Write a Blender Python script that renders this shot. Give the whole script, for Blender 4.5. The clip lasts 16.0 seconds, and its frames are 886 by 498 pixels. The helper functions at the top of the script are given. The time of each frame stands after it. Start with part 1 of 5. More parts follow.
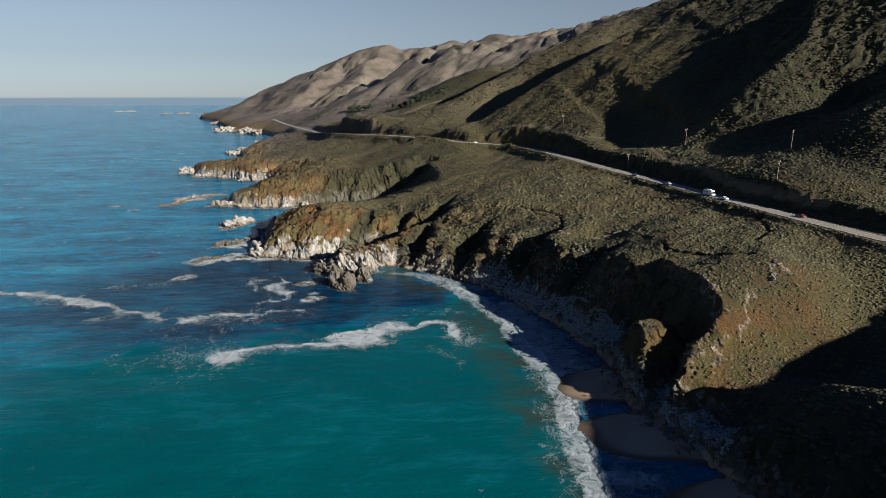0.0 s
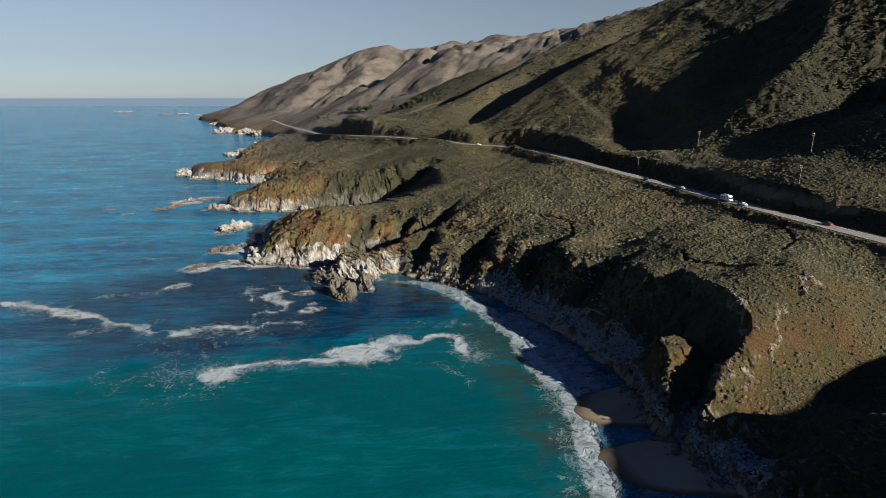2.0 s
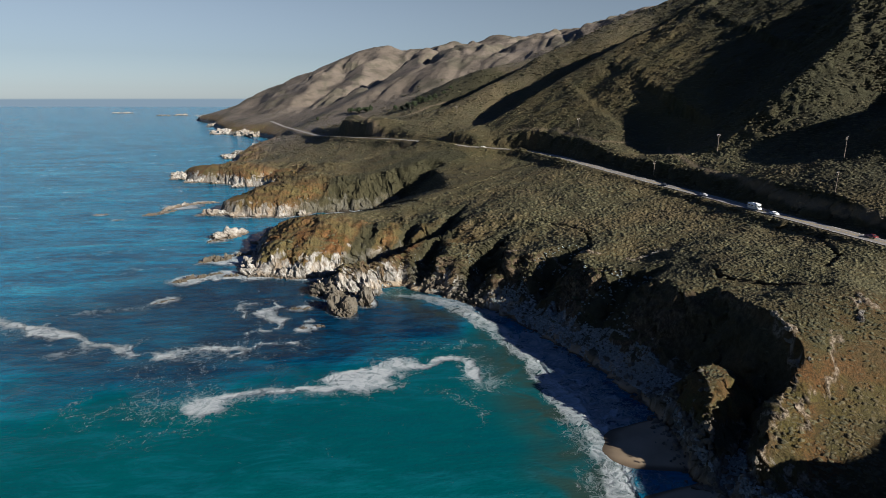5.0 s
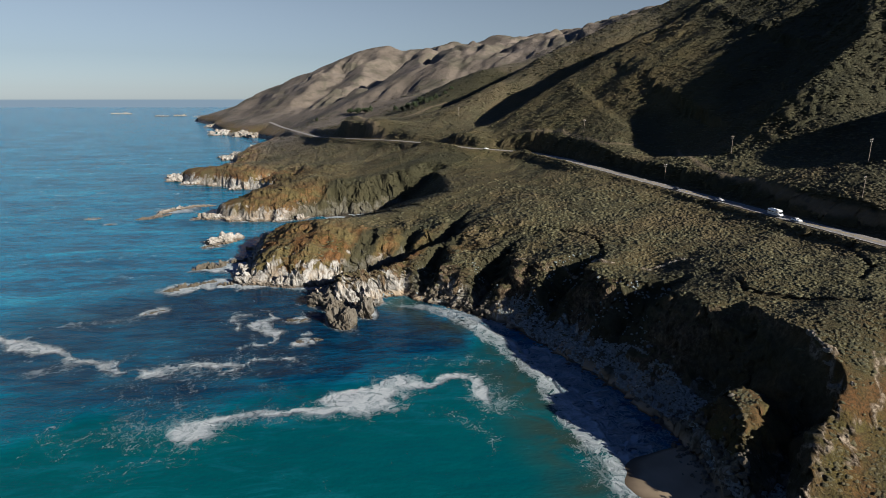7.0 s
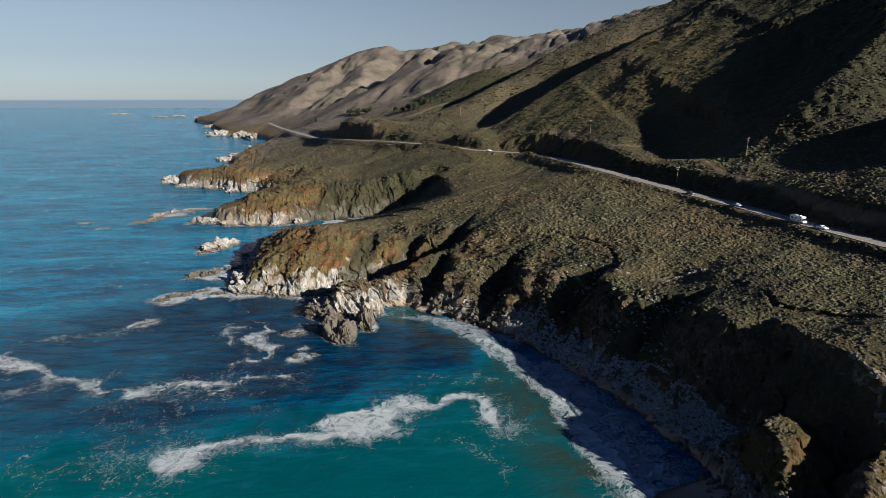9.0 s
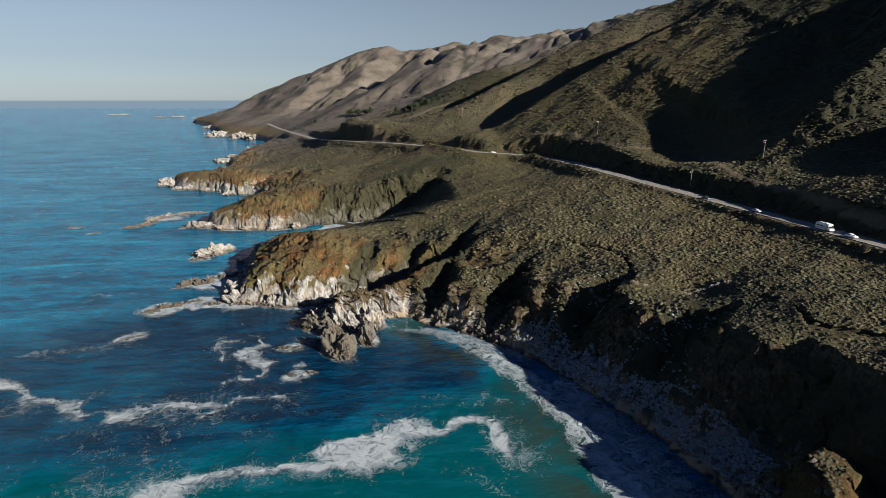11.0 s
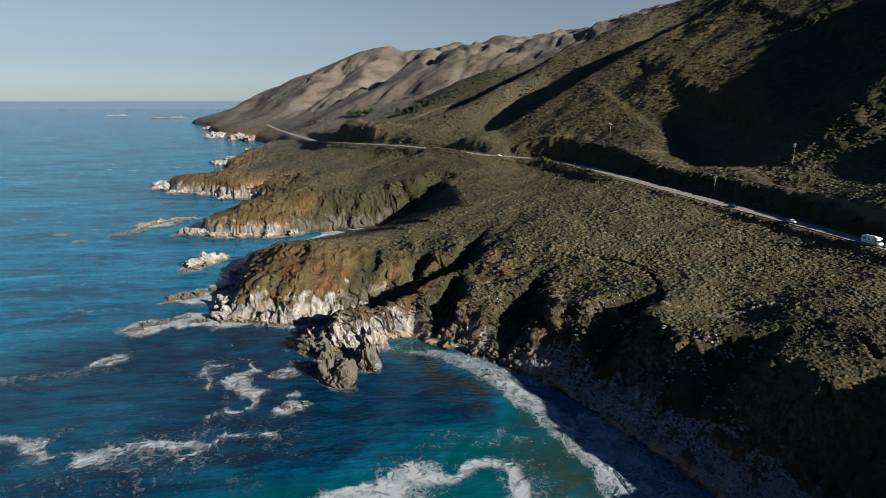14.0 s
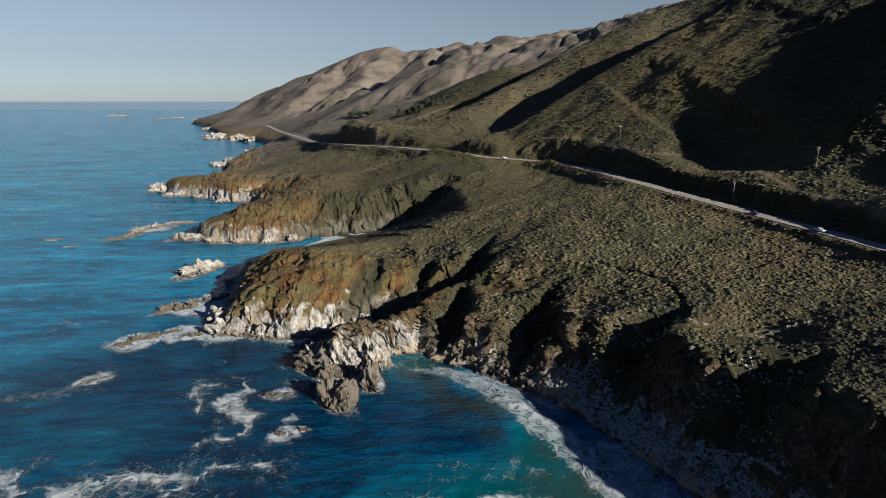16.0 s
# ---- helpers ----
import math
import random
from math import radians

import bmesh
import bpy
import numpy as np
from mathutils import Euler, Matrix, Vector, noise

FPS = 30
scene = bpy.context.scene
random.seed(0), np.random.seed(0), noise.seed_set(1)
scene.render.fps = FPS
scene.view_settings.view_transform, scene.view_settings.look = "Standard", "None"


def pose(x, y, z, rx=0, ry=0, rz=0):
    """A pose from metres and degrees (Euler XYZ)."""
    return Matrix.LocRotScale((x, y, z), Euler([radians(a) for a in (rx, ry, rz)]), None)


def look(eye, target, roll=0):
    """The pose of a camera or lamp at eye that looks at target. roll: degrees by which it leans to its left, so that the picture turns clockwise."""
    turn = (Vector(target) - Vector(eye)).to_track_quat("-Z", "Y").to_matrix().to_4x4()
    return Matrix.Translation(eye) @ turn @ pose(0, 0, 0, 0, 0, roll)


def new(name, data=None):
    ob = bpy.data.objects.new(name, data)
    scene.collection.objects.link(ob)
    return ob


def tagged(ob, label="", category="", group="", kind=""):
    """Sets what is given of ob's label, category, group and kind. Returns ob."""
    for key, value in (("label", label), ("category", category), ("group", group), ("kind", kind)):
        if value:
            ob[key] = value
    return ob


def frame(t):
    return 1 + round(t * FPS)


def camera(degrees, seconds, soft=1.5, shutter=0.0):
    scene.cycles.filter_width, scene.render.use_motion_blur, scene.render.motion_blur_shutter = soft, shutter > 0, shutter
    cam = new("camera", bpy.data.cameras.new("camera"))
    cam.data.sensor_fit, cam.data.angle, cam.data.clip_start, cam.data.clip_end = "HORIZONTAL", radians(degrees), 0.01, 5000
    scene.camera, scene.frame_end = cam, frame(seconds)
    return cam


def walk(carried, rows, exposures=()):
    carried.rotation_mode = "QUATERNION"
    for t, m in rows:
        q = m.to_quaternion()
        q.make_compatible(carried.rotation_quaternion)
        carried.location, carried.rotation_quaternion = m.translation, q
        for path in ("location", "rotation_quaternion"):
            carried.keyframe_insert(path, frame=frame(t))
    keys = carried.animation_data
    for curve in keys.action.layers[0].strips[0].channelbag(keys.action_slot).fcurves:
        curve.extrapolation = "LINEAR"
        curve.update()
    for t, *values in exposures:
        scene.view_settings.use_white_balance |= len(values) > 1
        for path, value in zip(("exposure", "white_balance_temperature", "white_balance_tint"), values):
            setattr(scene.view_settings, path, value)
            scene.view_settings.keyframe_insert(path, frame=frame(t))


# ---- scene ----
cam = camera(74.27, 16.0, soft=0.6)
PATH = [
    (0, (3.47, 0.93, 96.04), (12.86, 97.1, 70.31), 0.09),
    (2, (2.16, 15.03, 96.01), (11.59, 111.23, 70.38), 0.13),
    (4, (1.16, 29.15, 95.93), (10.65, 125.37, 70.4), 0.15),
    (5.5, (0.57, 39.78, 95.87), (10.09, 136.01, 70.4), 0.15),
    (7, (0.06, 50.44, 95.79), (9.63, 146.69, 70.39), 0.14),
    (8.5, (-0.38, 61.17, 95.72), (9.22, 157.42, 70.37), 0.13),
    (10, (-0.79, 71.95, 95.64), (8.82, 168.22, 70.35), 0.13),
    (11.5, (-1.2, 82.82, 95.58), (8.4, 179.11, 70.35), 0.12),
    (13, (-1.65, 93.78, 95.54), (7.91, 190.08, 70.36), 0.13),
    (14.5, (-2.18, 104.84, 95.52), (7.32, 201.16, 70.4), 0.15),
    (16, (-2.8, 116.01, 95.52), (6.59, 212.37, 70.48), 0.18),
]
walk(cam, [(t, look(eye, target, roll)) for t, eye, target, roll in PATH])
scene.view_settings.exposure = 1.28

# world: clear morning sky, low sun from the south-east
SUN_EL, SUN_AZ = radians(20.6), math.atan2(0.7, -0.714)
world = bpy.data.worlds.new("sky")
scene.world = world
world.use_nodes = True
wt = world.node_tree
sky = wt.nodes.new("ShaderNodeTexSky")
sky.sky_type, sky.sun_disc = "NISHITA", False
sky.sun_elevation, sky.sun_rotation = SUN_EL, SUN_AZ
sky.air_density, sky.dust_density, sky.ozone_density = 0.9, 0.15, 2.5
wc = wt.nodes.new("ShaderNodeTexCoord")
wsep = wt.nodes.new("ShaderNodeSeparateXYZ")
wt.links.new(wc.outputs["Generated"], wsep.inputs[0])
below = wt.nodes.new("ShaderNodeMapRange")
below.interpolation_type = "SMOOTHSTEP"
below.inputs["From Min"].default_value, below.inputs["From Max"].default_value = -0.0055, -0.0085
wt.links.new(wsep.outputs["Z"], below.inputs["Value"])
wmix = wt.nodes.new("ShaderNodeMixRGB")
wt.links.new(below.outputs[0], wmix.inputs["Fac"])
wtint = wt.nodes.new("ShaderNodeMixRGB")
wtint.blend_type = "MULTIPLY"
wtint.inputs["Fac"].default_value, wtint.inputs["Color2"].default_value = 1.0, (0.42, 0.49, 0.568, 1)
wgrey = wt.nodes.new("ShaderNodeHueSaturation")
wgrey.inputs["Saturation"].default_value = 0.4
wt.links.new(sky.outputs[0], wgrey.inputs["Color"])
wt.links.new(wgrey.outputs[0], wtint.inputs["Color1"])
# hazy near the horizon, deep blue overhead
zenith = wt.nodes.new("ShaderNodeMapRange")
zenith.interpolation_type = "SMOOTHSTEP"
zenith.inputs["From Min"].default_value, zenith.inputs["From Max"].default_value = 0.12, 0.50
wt.links.new(wsep.outputs["Z"], zenith.inputs["Value"])
wdeep = wt.nodes.new("ShaderNodeMixRGB")
wdeep.blend_type = "MULTIPLY"
wdeep.inputs["Color2"].default_value = (0.20, 0.42, 0.98, 1)
wt.links.new(zenith.outputs[0], wdeep.inputs["Fac"])
wt.links.new(wtint.outputs[0], wdeep.inputs["Color1"])
wt.links.new(wdeep.outputs[0], wmix.inputs["Color1"])
wmix.inputs["Color2"].default_value = (1.9, 2.65, 3.4, 1)
wback = wt.nodes["Background"]
wback.inputs["Strength"].default_value = 0.051
wt.links.new(wmix.outputs[0], wback.inputs["Color"])
sun = new("sun", bpy.data.lights.new("sun", "SUN"))
sun.data.energy, sun.data.angle, sun.data.color = 5.0, radians(0.55), (1.0, 0.94, 0.86)
sun.matrix_world = look((0, 0, 0), (-math.sin(SUN_AZ) * math.cos(SUN_EL), -math.cos(SUN_AZ) * math.cos(SUN_EL), -math.sin(SUN_EL)))


# ---- node materials ----
class Nodes:
    """A small wrapper to chain shader nodes."""

    def __init__(self, name):
        self.m = bpy.data.materials.new(name)
        self.m.use_nodes = True
        self.t = self.m.node_tree
        self.bsdf = self.t.nodes["Principled BSDF"]

    def put(self, socket, value):
        if isinstance(value, bpy.types.NodeSocket):
            self.t.links.new(value, socket)
        elif isinstance(value, tuple) and len(value) == 3 and socket.type == "RGBA":
            socket.default_value = (*value, 1)
        else:
            socket.default_value = value

    def node(self, kind, out=0, **values):
        n = self.t.nodes.new(kind)
        for key, value in values.items():
            self.put(n.inputs[key.replace("_", " ")], value)
        return n.outputs[out]

    def math(self, op, a, b=0.0):
        n = self.t.nodes.new("ShaderNodeMath")
        n.operation = op
        self.put(n.inputs[0], a), self.put(n.inputs[1], b)
        return n.outputs[0]

    def step(self, value, low, high):
        n = self.t.nodes.new("ShaderNodeMapRange")
        n.interpolation_type = "SMOOTHSTEP"
        self.put(n.inputs["Value"], value), self.put(n.inputs["From Min"], low), self.put(n.inputs["From Max"], high)
        return n.outputs[0]

    def mix(self, fac, a, b, mode="MIX"):
        n = self.t.nodes.new("ShaderNodeMixRGB")
        n.blend_type = mode
        self.put(n.inputs["Fac"], fac), self.put(n.inputs["Color1"], a), self.put(n.inputs["Color2"], b)
        return n.outputs[0]

    def place(self):
        return self.node("ShaderNodeNewGeometry", "Position")

    def scaled(self, vector, x, y, z, turn=0.0):
        n = self.t.nodes.new("ShaderNodeMapping")
        n.inputs["Scale"].default_value = (x, y, z)
        n.inputs["Rotation"].default_value = (0, 0, turn)
        self.t.links.new(vector, n.inputs["Vector"])
        return n.outputs[0]

    def noise(self, scale, detail=4.0, rough=0.55, vector=None, warp=0.0):
        n = self.t.nodes.new("ShaderNodeTexNoise")
        self.put(n.inputs["Vector"], vector or self.place())
        n.inputs["Scale"].default_value, n.inputs["Detail"].default_value = scale, detail
        n.inputs["Roughness"].default_value, n.inputs["Distortion"].default_value = rough, warp
        return n.outputs[0]

    def attr(self, name):
        n = self.t.nodes.new("ShaderNodeAttribute")
        n.attribute_name = name
        return n.outputs["Fac"]

    def bump(self, height, strength, distance, normal=None):
        n = self.t.nodes.new("ShaderNodeBump")
        n.inputs["Strength"].default_value, n.inputs["Distance"].default_value = strength, distance
        self.t.links.new(height, n.inputs["Height"])
        if normal:
            self.t.links.new(normal, n.inputs["Normal"])
        return n.outputs[0]

    def finish(self, color, rough=0.8, normal=None, metal=0.0, spec=None):
        self.put(self.bsdf.inputs["Base Color"], color)
        self.put(self.bsdf.inputs["Roughness"], rough)
        self.put(self.bsdf.inputs["Metallic"], metal)
        if spec is not None:
            self.put(self.bsdf.inputs["Specular IOR Level"], spec)
        if normal:
            self.put(self.bsdf.inputs["Normal"], normal)
        return self.m


def split(n, vector):
    s = n.t.nodes.new("ShaderNodeSeparateXYZ")
    n.t.links.new(vector, s.inputs[0])
    return s.outputs


def granite(n, grain=1.0):
    """Pale weathered granite with stains and cracks."""
    p = n.place()
    long = n.scaled(p, 1, 1, 0.35)
    base = n.mix(n.step(n.noise(0.35 * grain, 5, 0.6, long), 0.35, 0.66), (0.172, 0.163, 0.142), (0.353, 0.344, 0.318))
    base = n.mix(n.math("MULTIPLY", n.step(n.noise(0.9 * grain, 6, 0.7, long, 0.8), 0.47, 0.62), 0.85), base, (0.086, 0.067, 0.047))
    return n.mix(n.math("MULTIPLY", n.step(n.noise(0.12, 3), 0.5, 0.68), 0.5), base, (0.198, 0.138, 0.077))


def ground_material():
    n = Nodes("coastal_ground")
    p = n.place()
    z = split(n, p)[2]
    nz = split(n, n.node("ShaderNodeNewGeometry", "Normal"))[2]
    big, mid, small, tiny = n.noise(0.011, 4), n.noise(0.055, 5, 0.6), n.noise(0.4, 5, 0.65), n.noise(1.7, 4, 0.7)
    # scrub on soil
    scrub = n.mix(n.step(mid, 0.38, 0.62), (0.050, 0.047, 0.020), (0.076, 0.061, 0.027))
    scrub = n.mix(n.step(big, 0.46, 0.62), scrub, (0.079, 0.061, 0.026))
    scrub = n.mix(n.math("MULTIPLY", n.step(small, 0.5, 0.7), 0.6), scrub, (0.099, 0.079, 0.038))
    scrub = n.mix(n.math("MULTIPLY", n.step(tiny, 0.45, 0.62), 0.5), scrub, (0.027, 0.026, 0.011))
    # darker scrub, with shade painted in on spurs, cove wall, bank and near slope
    scrub = n.mix(n.math("MULTIPLY", n.attr("lush_shade"), 0.9), scrub, n.mix(small, (0.015, 0.017, 0.008), (0.044, 0.041, 0.021)))
    bluff = n.mix(n.step(n.noise(0.08, 5, 0.65), 0.40, 0.60), (0.112, 0.050, 0.015), (0.072, 0.059, 0.015))
    bluff = n.mix(n.math("MULTIPLY", n.step(tiny, 0.42, 0.60), 0.7), bluff, (0.030, 0.022, 0.010))
    scrub = n.mix(n.math("MULTIPLY", n.attr("bluff"), n.math("SUBTRACT", 1.0, n.attr("lush_shade"))), scrub, bluff)
    # dry grass of the far range, paled and greyed to paint in distance haze
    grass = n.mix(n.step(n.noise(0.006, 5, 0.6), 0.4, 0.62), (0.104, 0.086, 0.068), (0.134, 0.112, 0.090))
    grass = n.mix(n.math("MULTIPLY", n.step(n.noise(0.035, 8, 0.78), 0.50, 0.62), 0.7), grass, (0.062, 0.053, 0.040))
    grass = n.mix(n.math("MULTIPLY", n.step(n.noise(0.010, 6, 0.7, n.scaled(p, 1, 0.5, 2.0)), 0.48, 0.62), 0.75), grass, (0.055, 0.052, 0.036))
    scrub = n.mix(n.attr("dry_haze"), scrub, grass)
    # bare earth and rock where it is steep
    earth = n.mix(n.step(small, 0.35, 0.65), (0.030, 0.021, 0.012), (0.087, 0.058, 0.033))
    earth = n.mix(n.math("MULTIPLY", n.step(mid, 0.54, 0.66), 0.8), earth, (0.091, 0.046, 0.019))
    crisp = n.noise(0.9, 8, 0.8, n.scaled(p, 1, 1, 0.5))
    steep = n.step(n.math("ADD", nz, n.math("MULTIPLY", n.math("SUBTRACT", small, 0.5), 0.5)), 0.80, 0.66)
    steep = n.math("MAXIMUM", steep, n.math("MULTIPLY", n.math("MULTIPLY", n.attr("bluff"), n.step(split(n, p)[1], 290.0, 330.0)), n.step(n.math("ADD", mid, n.math("MULTIPLY", small, 0.4)), 0.60, 0.74)))
    steep = n.math("MULTIPLY", n.math("MULTIPLY", steep, n.attr("cliff")), n.math("SUBTRACT", 1.0, n.math("MULTIPLY", n.attr("lush_shade"), 0.95)))
    earth = n.mix(n.math("MULTIPLY", n.step(crisp, 0.47, 0.60), 0.8), earth, (0.144, 0.114, 0.076))
    earth = n.mix(n.math("MULTIPLY", n.step(crisp, 0.47, 0.38), 0.8), earth, (0.023, 0.018, 0.011))
    soil = n.mix(n.step(n.noise(0.055, 5, 0.65), 0.42, 0.58), (0.150, 0.068, 0.021), (0.098, 0.082, 0.028))
    soil = n.mix(n.math("MULTIPLY", n.step(crisp, 0.50, 0.40), 0.7), soil, (0.040, 0.030, 0.015))
    earth = n.mix(n.math("MULTIPLY", n.attr("bluff"), 0.75), earth, soil)
    color = n.mix(n.math("MULTIPLY", steep, n.math("SUBTRACT", 1.0, n.math("MULTIPLY", n.attr("bluff"), n.step(split(n, p)[1], 300.0, 240.0)))), scrub, earth)
    line = n.math("ADD", z, n.math("MULTIPLY", n.math("SUBTRACT", n.noise(0.22, 4, 0.6, n.scaled(p, 1, 1, 0.12)), 0.5), 30.0))
    line = n.math("ADD", line, n.math("MULTIPLY", n.math("SUBTRACT", small, 0.5), 8.0))
    bare = n.math("MULTIPLY", n.step(line, 9.5, 7.0), n.math("MULTIPLY", n.step(nz, 0.97, 0.86), n.math("MULTIPLY", n.attr("cliff"), n.math("SUBTRACT", 1.0, n.math("MULTIPLY", n.attr("lush_shade"), 0.8)))))
    color = n.mix(bare, color, granite(n))
    color = n.mix(n.attr("rim"), color, n.mix(n.step(crisp, 0.44, 0.58), (0.068, 0.049, 0.030), (0.258, 0.213, 0.160)))
    wet = n.step(n.math("ADD", z, n.math("MULTIPLY", small, 0.8)), 1.9, 0.9)
    color = n.mix(n.math("MULTIPLY", wet, 0.7), color, (0.042, 0.034, 0.027))
    sand = n.mix(n.step(n.noise(0.09, 3), 0.3, 0.7), (0.179, 0.137, 0.091), (0.236, 0.186, 0.129))
    sand = n.mix(n.step(n.math("ADD", z, n.math("MULTIPLY", mid, 0.8)), 1.15, 0.55), sand, (0.076, 0.057, 0.038))
    color = n.mix(n.attr("sand"), color, sand)
    color = n.mix(n.attr("trail"), color, n.mix(small, (0.114, 0.087, 0.053), (0.175, 0.137, 0.091)))
    high = n.math("ADD", n.math("MULTIPLY", small, 1.0), n.math("ADD", n.math("MULTIPLY", tiny, 0.5), n.math("MULTIPLY", crisp, 0.9)))
    soft = n.math("SUBTRACT", 1.0, n.attr("sand"))
    return n.finish(color, 0.92, n.bump(n.math("MULTIPLY", high, soft), 0.9, 1.1), spec=0.2)


def shrub_material(name, dark, light, dead):
    n = Nodes(name)
    r = n.node("ShaderNodeNewGeometry", "Random Per Island")
    c = n.mix(r, dark, light)
    c = n.mix(n.step(n.noise(0.03, 4), 0.44, 0.64), c, dead)
    c = n.mix(n.math("MULTIPLY", n.step(n.noise(1.4, 4, 0.7), 0.45, 0.62), 0.45), c, n.mix(0.5, dark, (0.012, 0.012, 0.006)))
    # the same dark growth and painted shade carried into the leaves
    c = n.mix(n.math("MULTIPLY", n.attr("lush_shade"), 0.62), c, n.mix(r, (0.012, 0.016, 0.010), (0.052, 0.050, 0.030)))
    return n.finish(c, 0.85, n.bump(n.noise(2.4, 4, 0.75), 1.0, 0.5), spec=0.2)


def rock_material(name="sea_rock", dark=0.0):
    n = Nodes(name)
    z = split(n, n.place())[2]
    c = granite(n, 1.3)
    wet = n.step(n.math("ADD", z, n.math("MULTIPLY", n.noise(0.5, 4), 2.4)), 3.4, 1.7)
    c = n.mix(n.math("MULTIPLY", wet, 0.85), c, (0.049, 0.039, 0.028))
    r = n.node("ShaderNodeObjectInfo", "Random")
    c = n.mix(n.math("MULTIPLY", r, 0.35), c, (0.139, 0.102, 0.064))
    c = n.mix(dark, c, n.mix(n.noise(0.8, 5, 0.7), (0.026, 0.022, 0.015), (0.090, 0.075, 0.051)))
    return n.finish(c, 0.8, n.bump(n.noise(1.2, 6, 0.7, n.scaled(n.place(), 1, 1, 0.4)), 1.0, 0.7), spec=0.3)


def plain(name, color, rough=0.6, metal=0.0, grime=0.25, scale=1.5):
    n = Nodes(name)
    c = n.mix(n.math("MULTIPLY", n.step(n.noise(scale, 4), 0.4, 0.7), grime), color, tuple(v * 0.5 for v in color))
    return n.finish(c, rough, metal=metal)


def sea_material():
    n = Nodes("sea_water")
    p = n.place()
    shallow, foam, murk = n.attr("shallow"), n.attr("foam"), n.attr("murk")
    patch = n.noise(0.013, 4, 0.55, None, 0.5)
    c = n.mix(shallow, (0.002, 0.104, 0.192), (0.000, 0.057, 0.064))
    c = n.mix(n.math("MULTIPLY", n.step(patch, 0.42, 0.68), 0.5), c, n.mix(shallow, (0.004, 0.152, 0.272), (0.000, 0.074, 0.077)))
    calm = n.math("SUBTRACT", 1.0, n.math("MULTIPLY", shallow, 0.85))
    # chop with lit crests and dark hollows painted in, drawn out along the crests
    wave_streaks = n.noise(0.030, 6, 0.66, n.scaled(p, 0.30, 1.25, 1, 0.22), 0.6)
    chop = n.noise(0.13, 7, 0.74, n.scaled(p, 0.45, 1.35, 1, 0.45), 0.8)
    both = n.math("ADD", n.math("MULTIPLY", wave_streaks, 0.5), n.math("MULTIPLY", chop, 0.5))
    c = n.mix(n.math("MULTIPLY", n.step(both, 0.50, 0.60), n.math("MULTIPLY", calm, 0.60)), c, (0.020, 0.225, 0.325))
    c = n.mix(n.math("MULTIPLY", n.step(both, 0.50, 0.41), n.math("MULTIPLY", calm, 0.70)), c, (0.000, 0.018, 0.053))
    # dark kelp water keeps the same painted chop
    c = n.mix(n.math("MULTIPLY", n.attr("kelp"), 0.95), c, n.mix(n.step(chop, 0.42, 0.60), (0.000, 0.009, 0.028), (0.000, 0.028, 0.064)))
    c = n.mix(n.math("MULTIPLY", n.math("MULTIPLY", murk, 0.8), n.step(n.noise(0.05, 5, 0.6, p, 1.2), 0.28, 0.60)), c, (0.024, 0.030, 0.018))
    # foam: milky rafts marbled by a slow swirl, breaking up into a net of threads and flecks
    bend = n.t.nodes.new("ShaderNodeVectorMath")
    bend.operation = "MULTIPLY_ADD"
    n.put(bend.inputs[0], n.node("ShaderNodeTexNoise", "Color", Vector=p, Scale=0.16, Detail=4.0))
    bend.inputs[1].default_value = (11, 11, 0)
    n.put(bend.inputs[2], p)
    q = bend.outputs[0]
    swirl = n.noise(0.06, 7, 0.60, q, 3.0)
    curl = n.noise(0.26, 6, 0.62, q, 1.6)
    fleck = n.noise(1.0, 5, 0.7, p, 0.6)
    tone = n.math("ADD", n.math("MULTIPLY", n.math("SUBTRACT", swirl, 0.5), 1.9), n.math("MULTIPLY", n.math("SUBTRACT", curl, 0.5), 1.2))
    level = n.math("ADD", foam, n.math("MULTIPLY", tone, 0.55))

    def net(scale, thick):
        cells = n.t.nodes.new("ShaderNodeTexVoronoi")
        cells.feature = "DISTANCE_TO_EDGE"
        n.put(cells.inputs["Vector"], q)
        cells.inputs["Scale"].default_value = scale
        wide = n.math("MAXIMUM", n.math("MULTIPLY", n.math("POWER", n.math("MAXIMUM", n.math("SUBTRACT", level, 0.08), 0.0), 2.0), thick), 0.002)
        return n.step(cells.outputs["Distance"], wide, n.math("MULTIPLY", wide, 0.4))

    threads = n.math("MAXIMUM", net(0.16, 0.30), n.math("MULTIPLY", net(0.55, 0.55), 0.8))
    threads = n.math("MULTIPLY", threads, n.step(n.math("ADD", level, n.math("MULTIPLY", n.math("SUBTRACT", fleck, 0.5), 0.5)), 0.16, 0.42))
    body = n.math("MULTIPLY", n.step(level, 0.40, 0.90), n.step(foam, 0.25, 0.45))
    body = n.math("MULTIPLY", body, n.math("SUBTRACT", 1.0, n.math("MULTIPLY", n.step(curl, 0.47, 0.33), 0.75)))
    specks = n.math("MULTIPLY", n.step(fleck, 0.56, 0.66), n.math("MULTIPLY", n.step(level, 0.14, 0.5), 0.70))
    mask = n.math("MAXIMUM", n.math("MULTIPLY", body, 0.9), n.math("MAXIMUM", n.math("MULTIPLY", threads, n.math("ADD", 0.28, n.math("MULTIPLY", n.step(foam, 0.45, 0.66), 0.42))), specks))
    c = n.mix(n.math("MULTIPLY", n.step(level, 0.20, 0.9), 0.25), c, (0.011, 0.087, 0.101))
    white = n.mix(n.step(n.math("ADD", curl, n.math("MULTIPLY", fleck, 0.5)), 0.58, 0.90), (0.285, 0.315, 0.325), (0.370, 0.395, 0.400))
    c = n.mix(mask, c, white)
    swell = n.noise(0.075, 3, 0.55, n.scaled(p, 0.45, 1.3, 1, 0.35), 0.8)
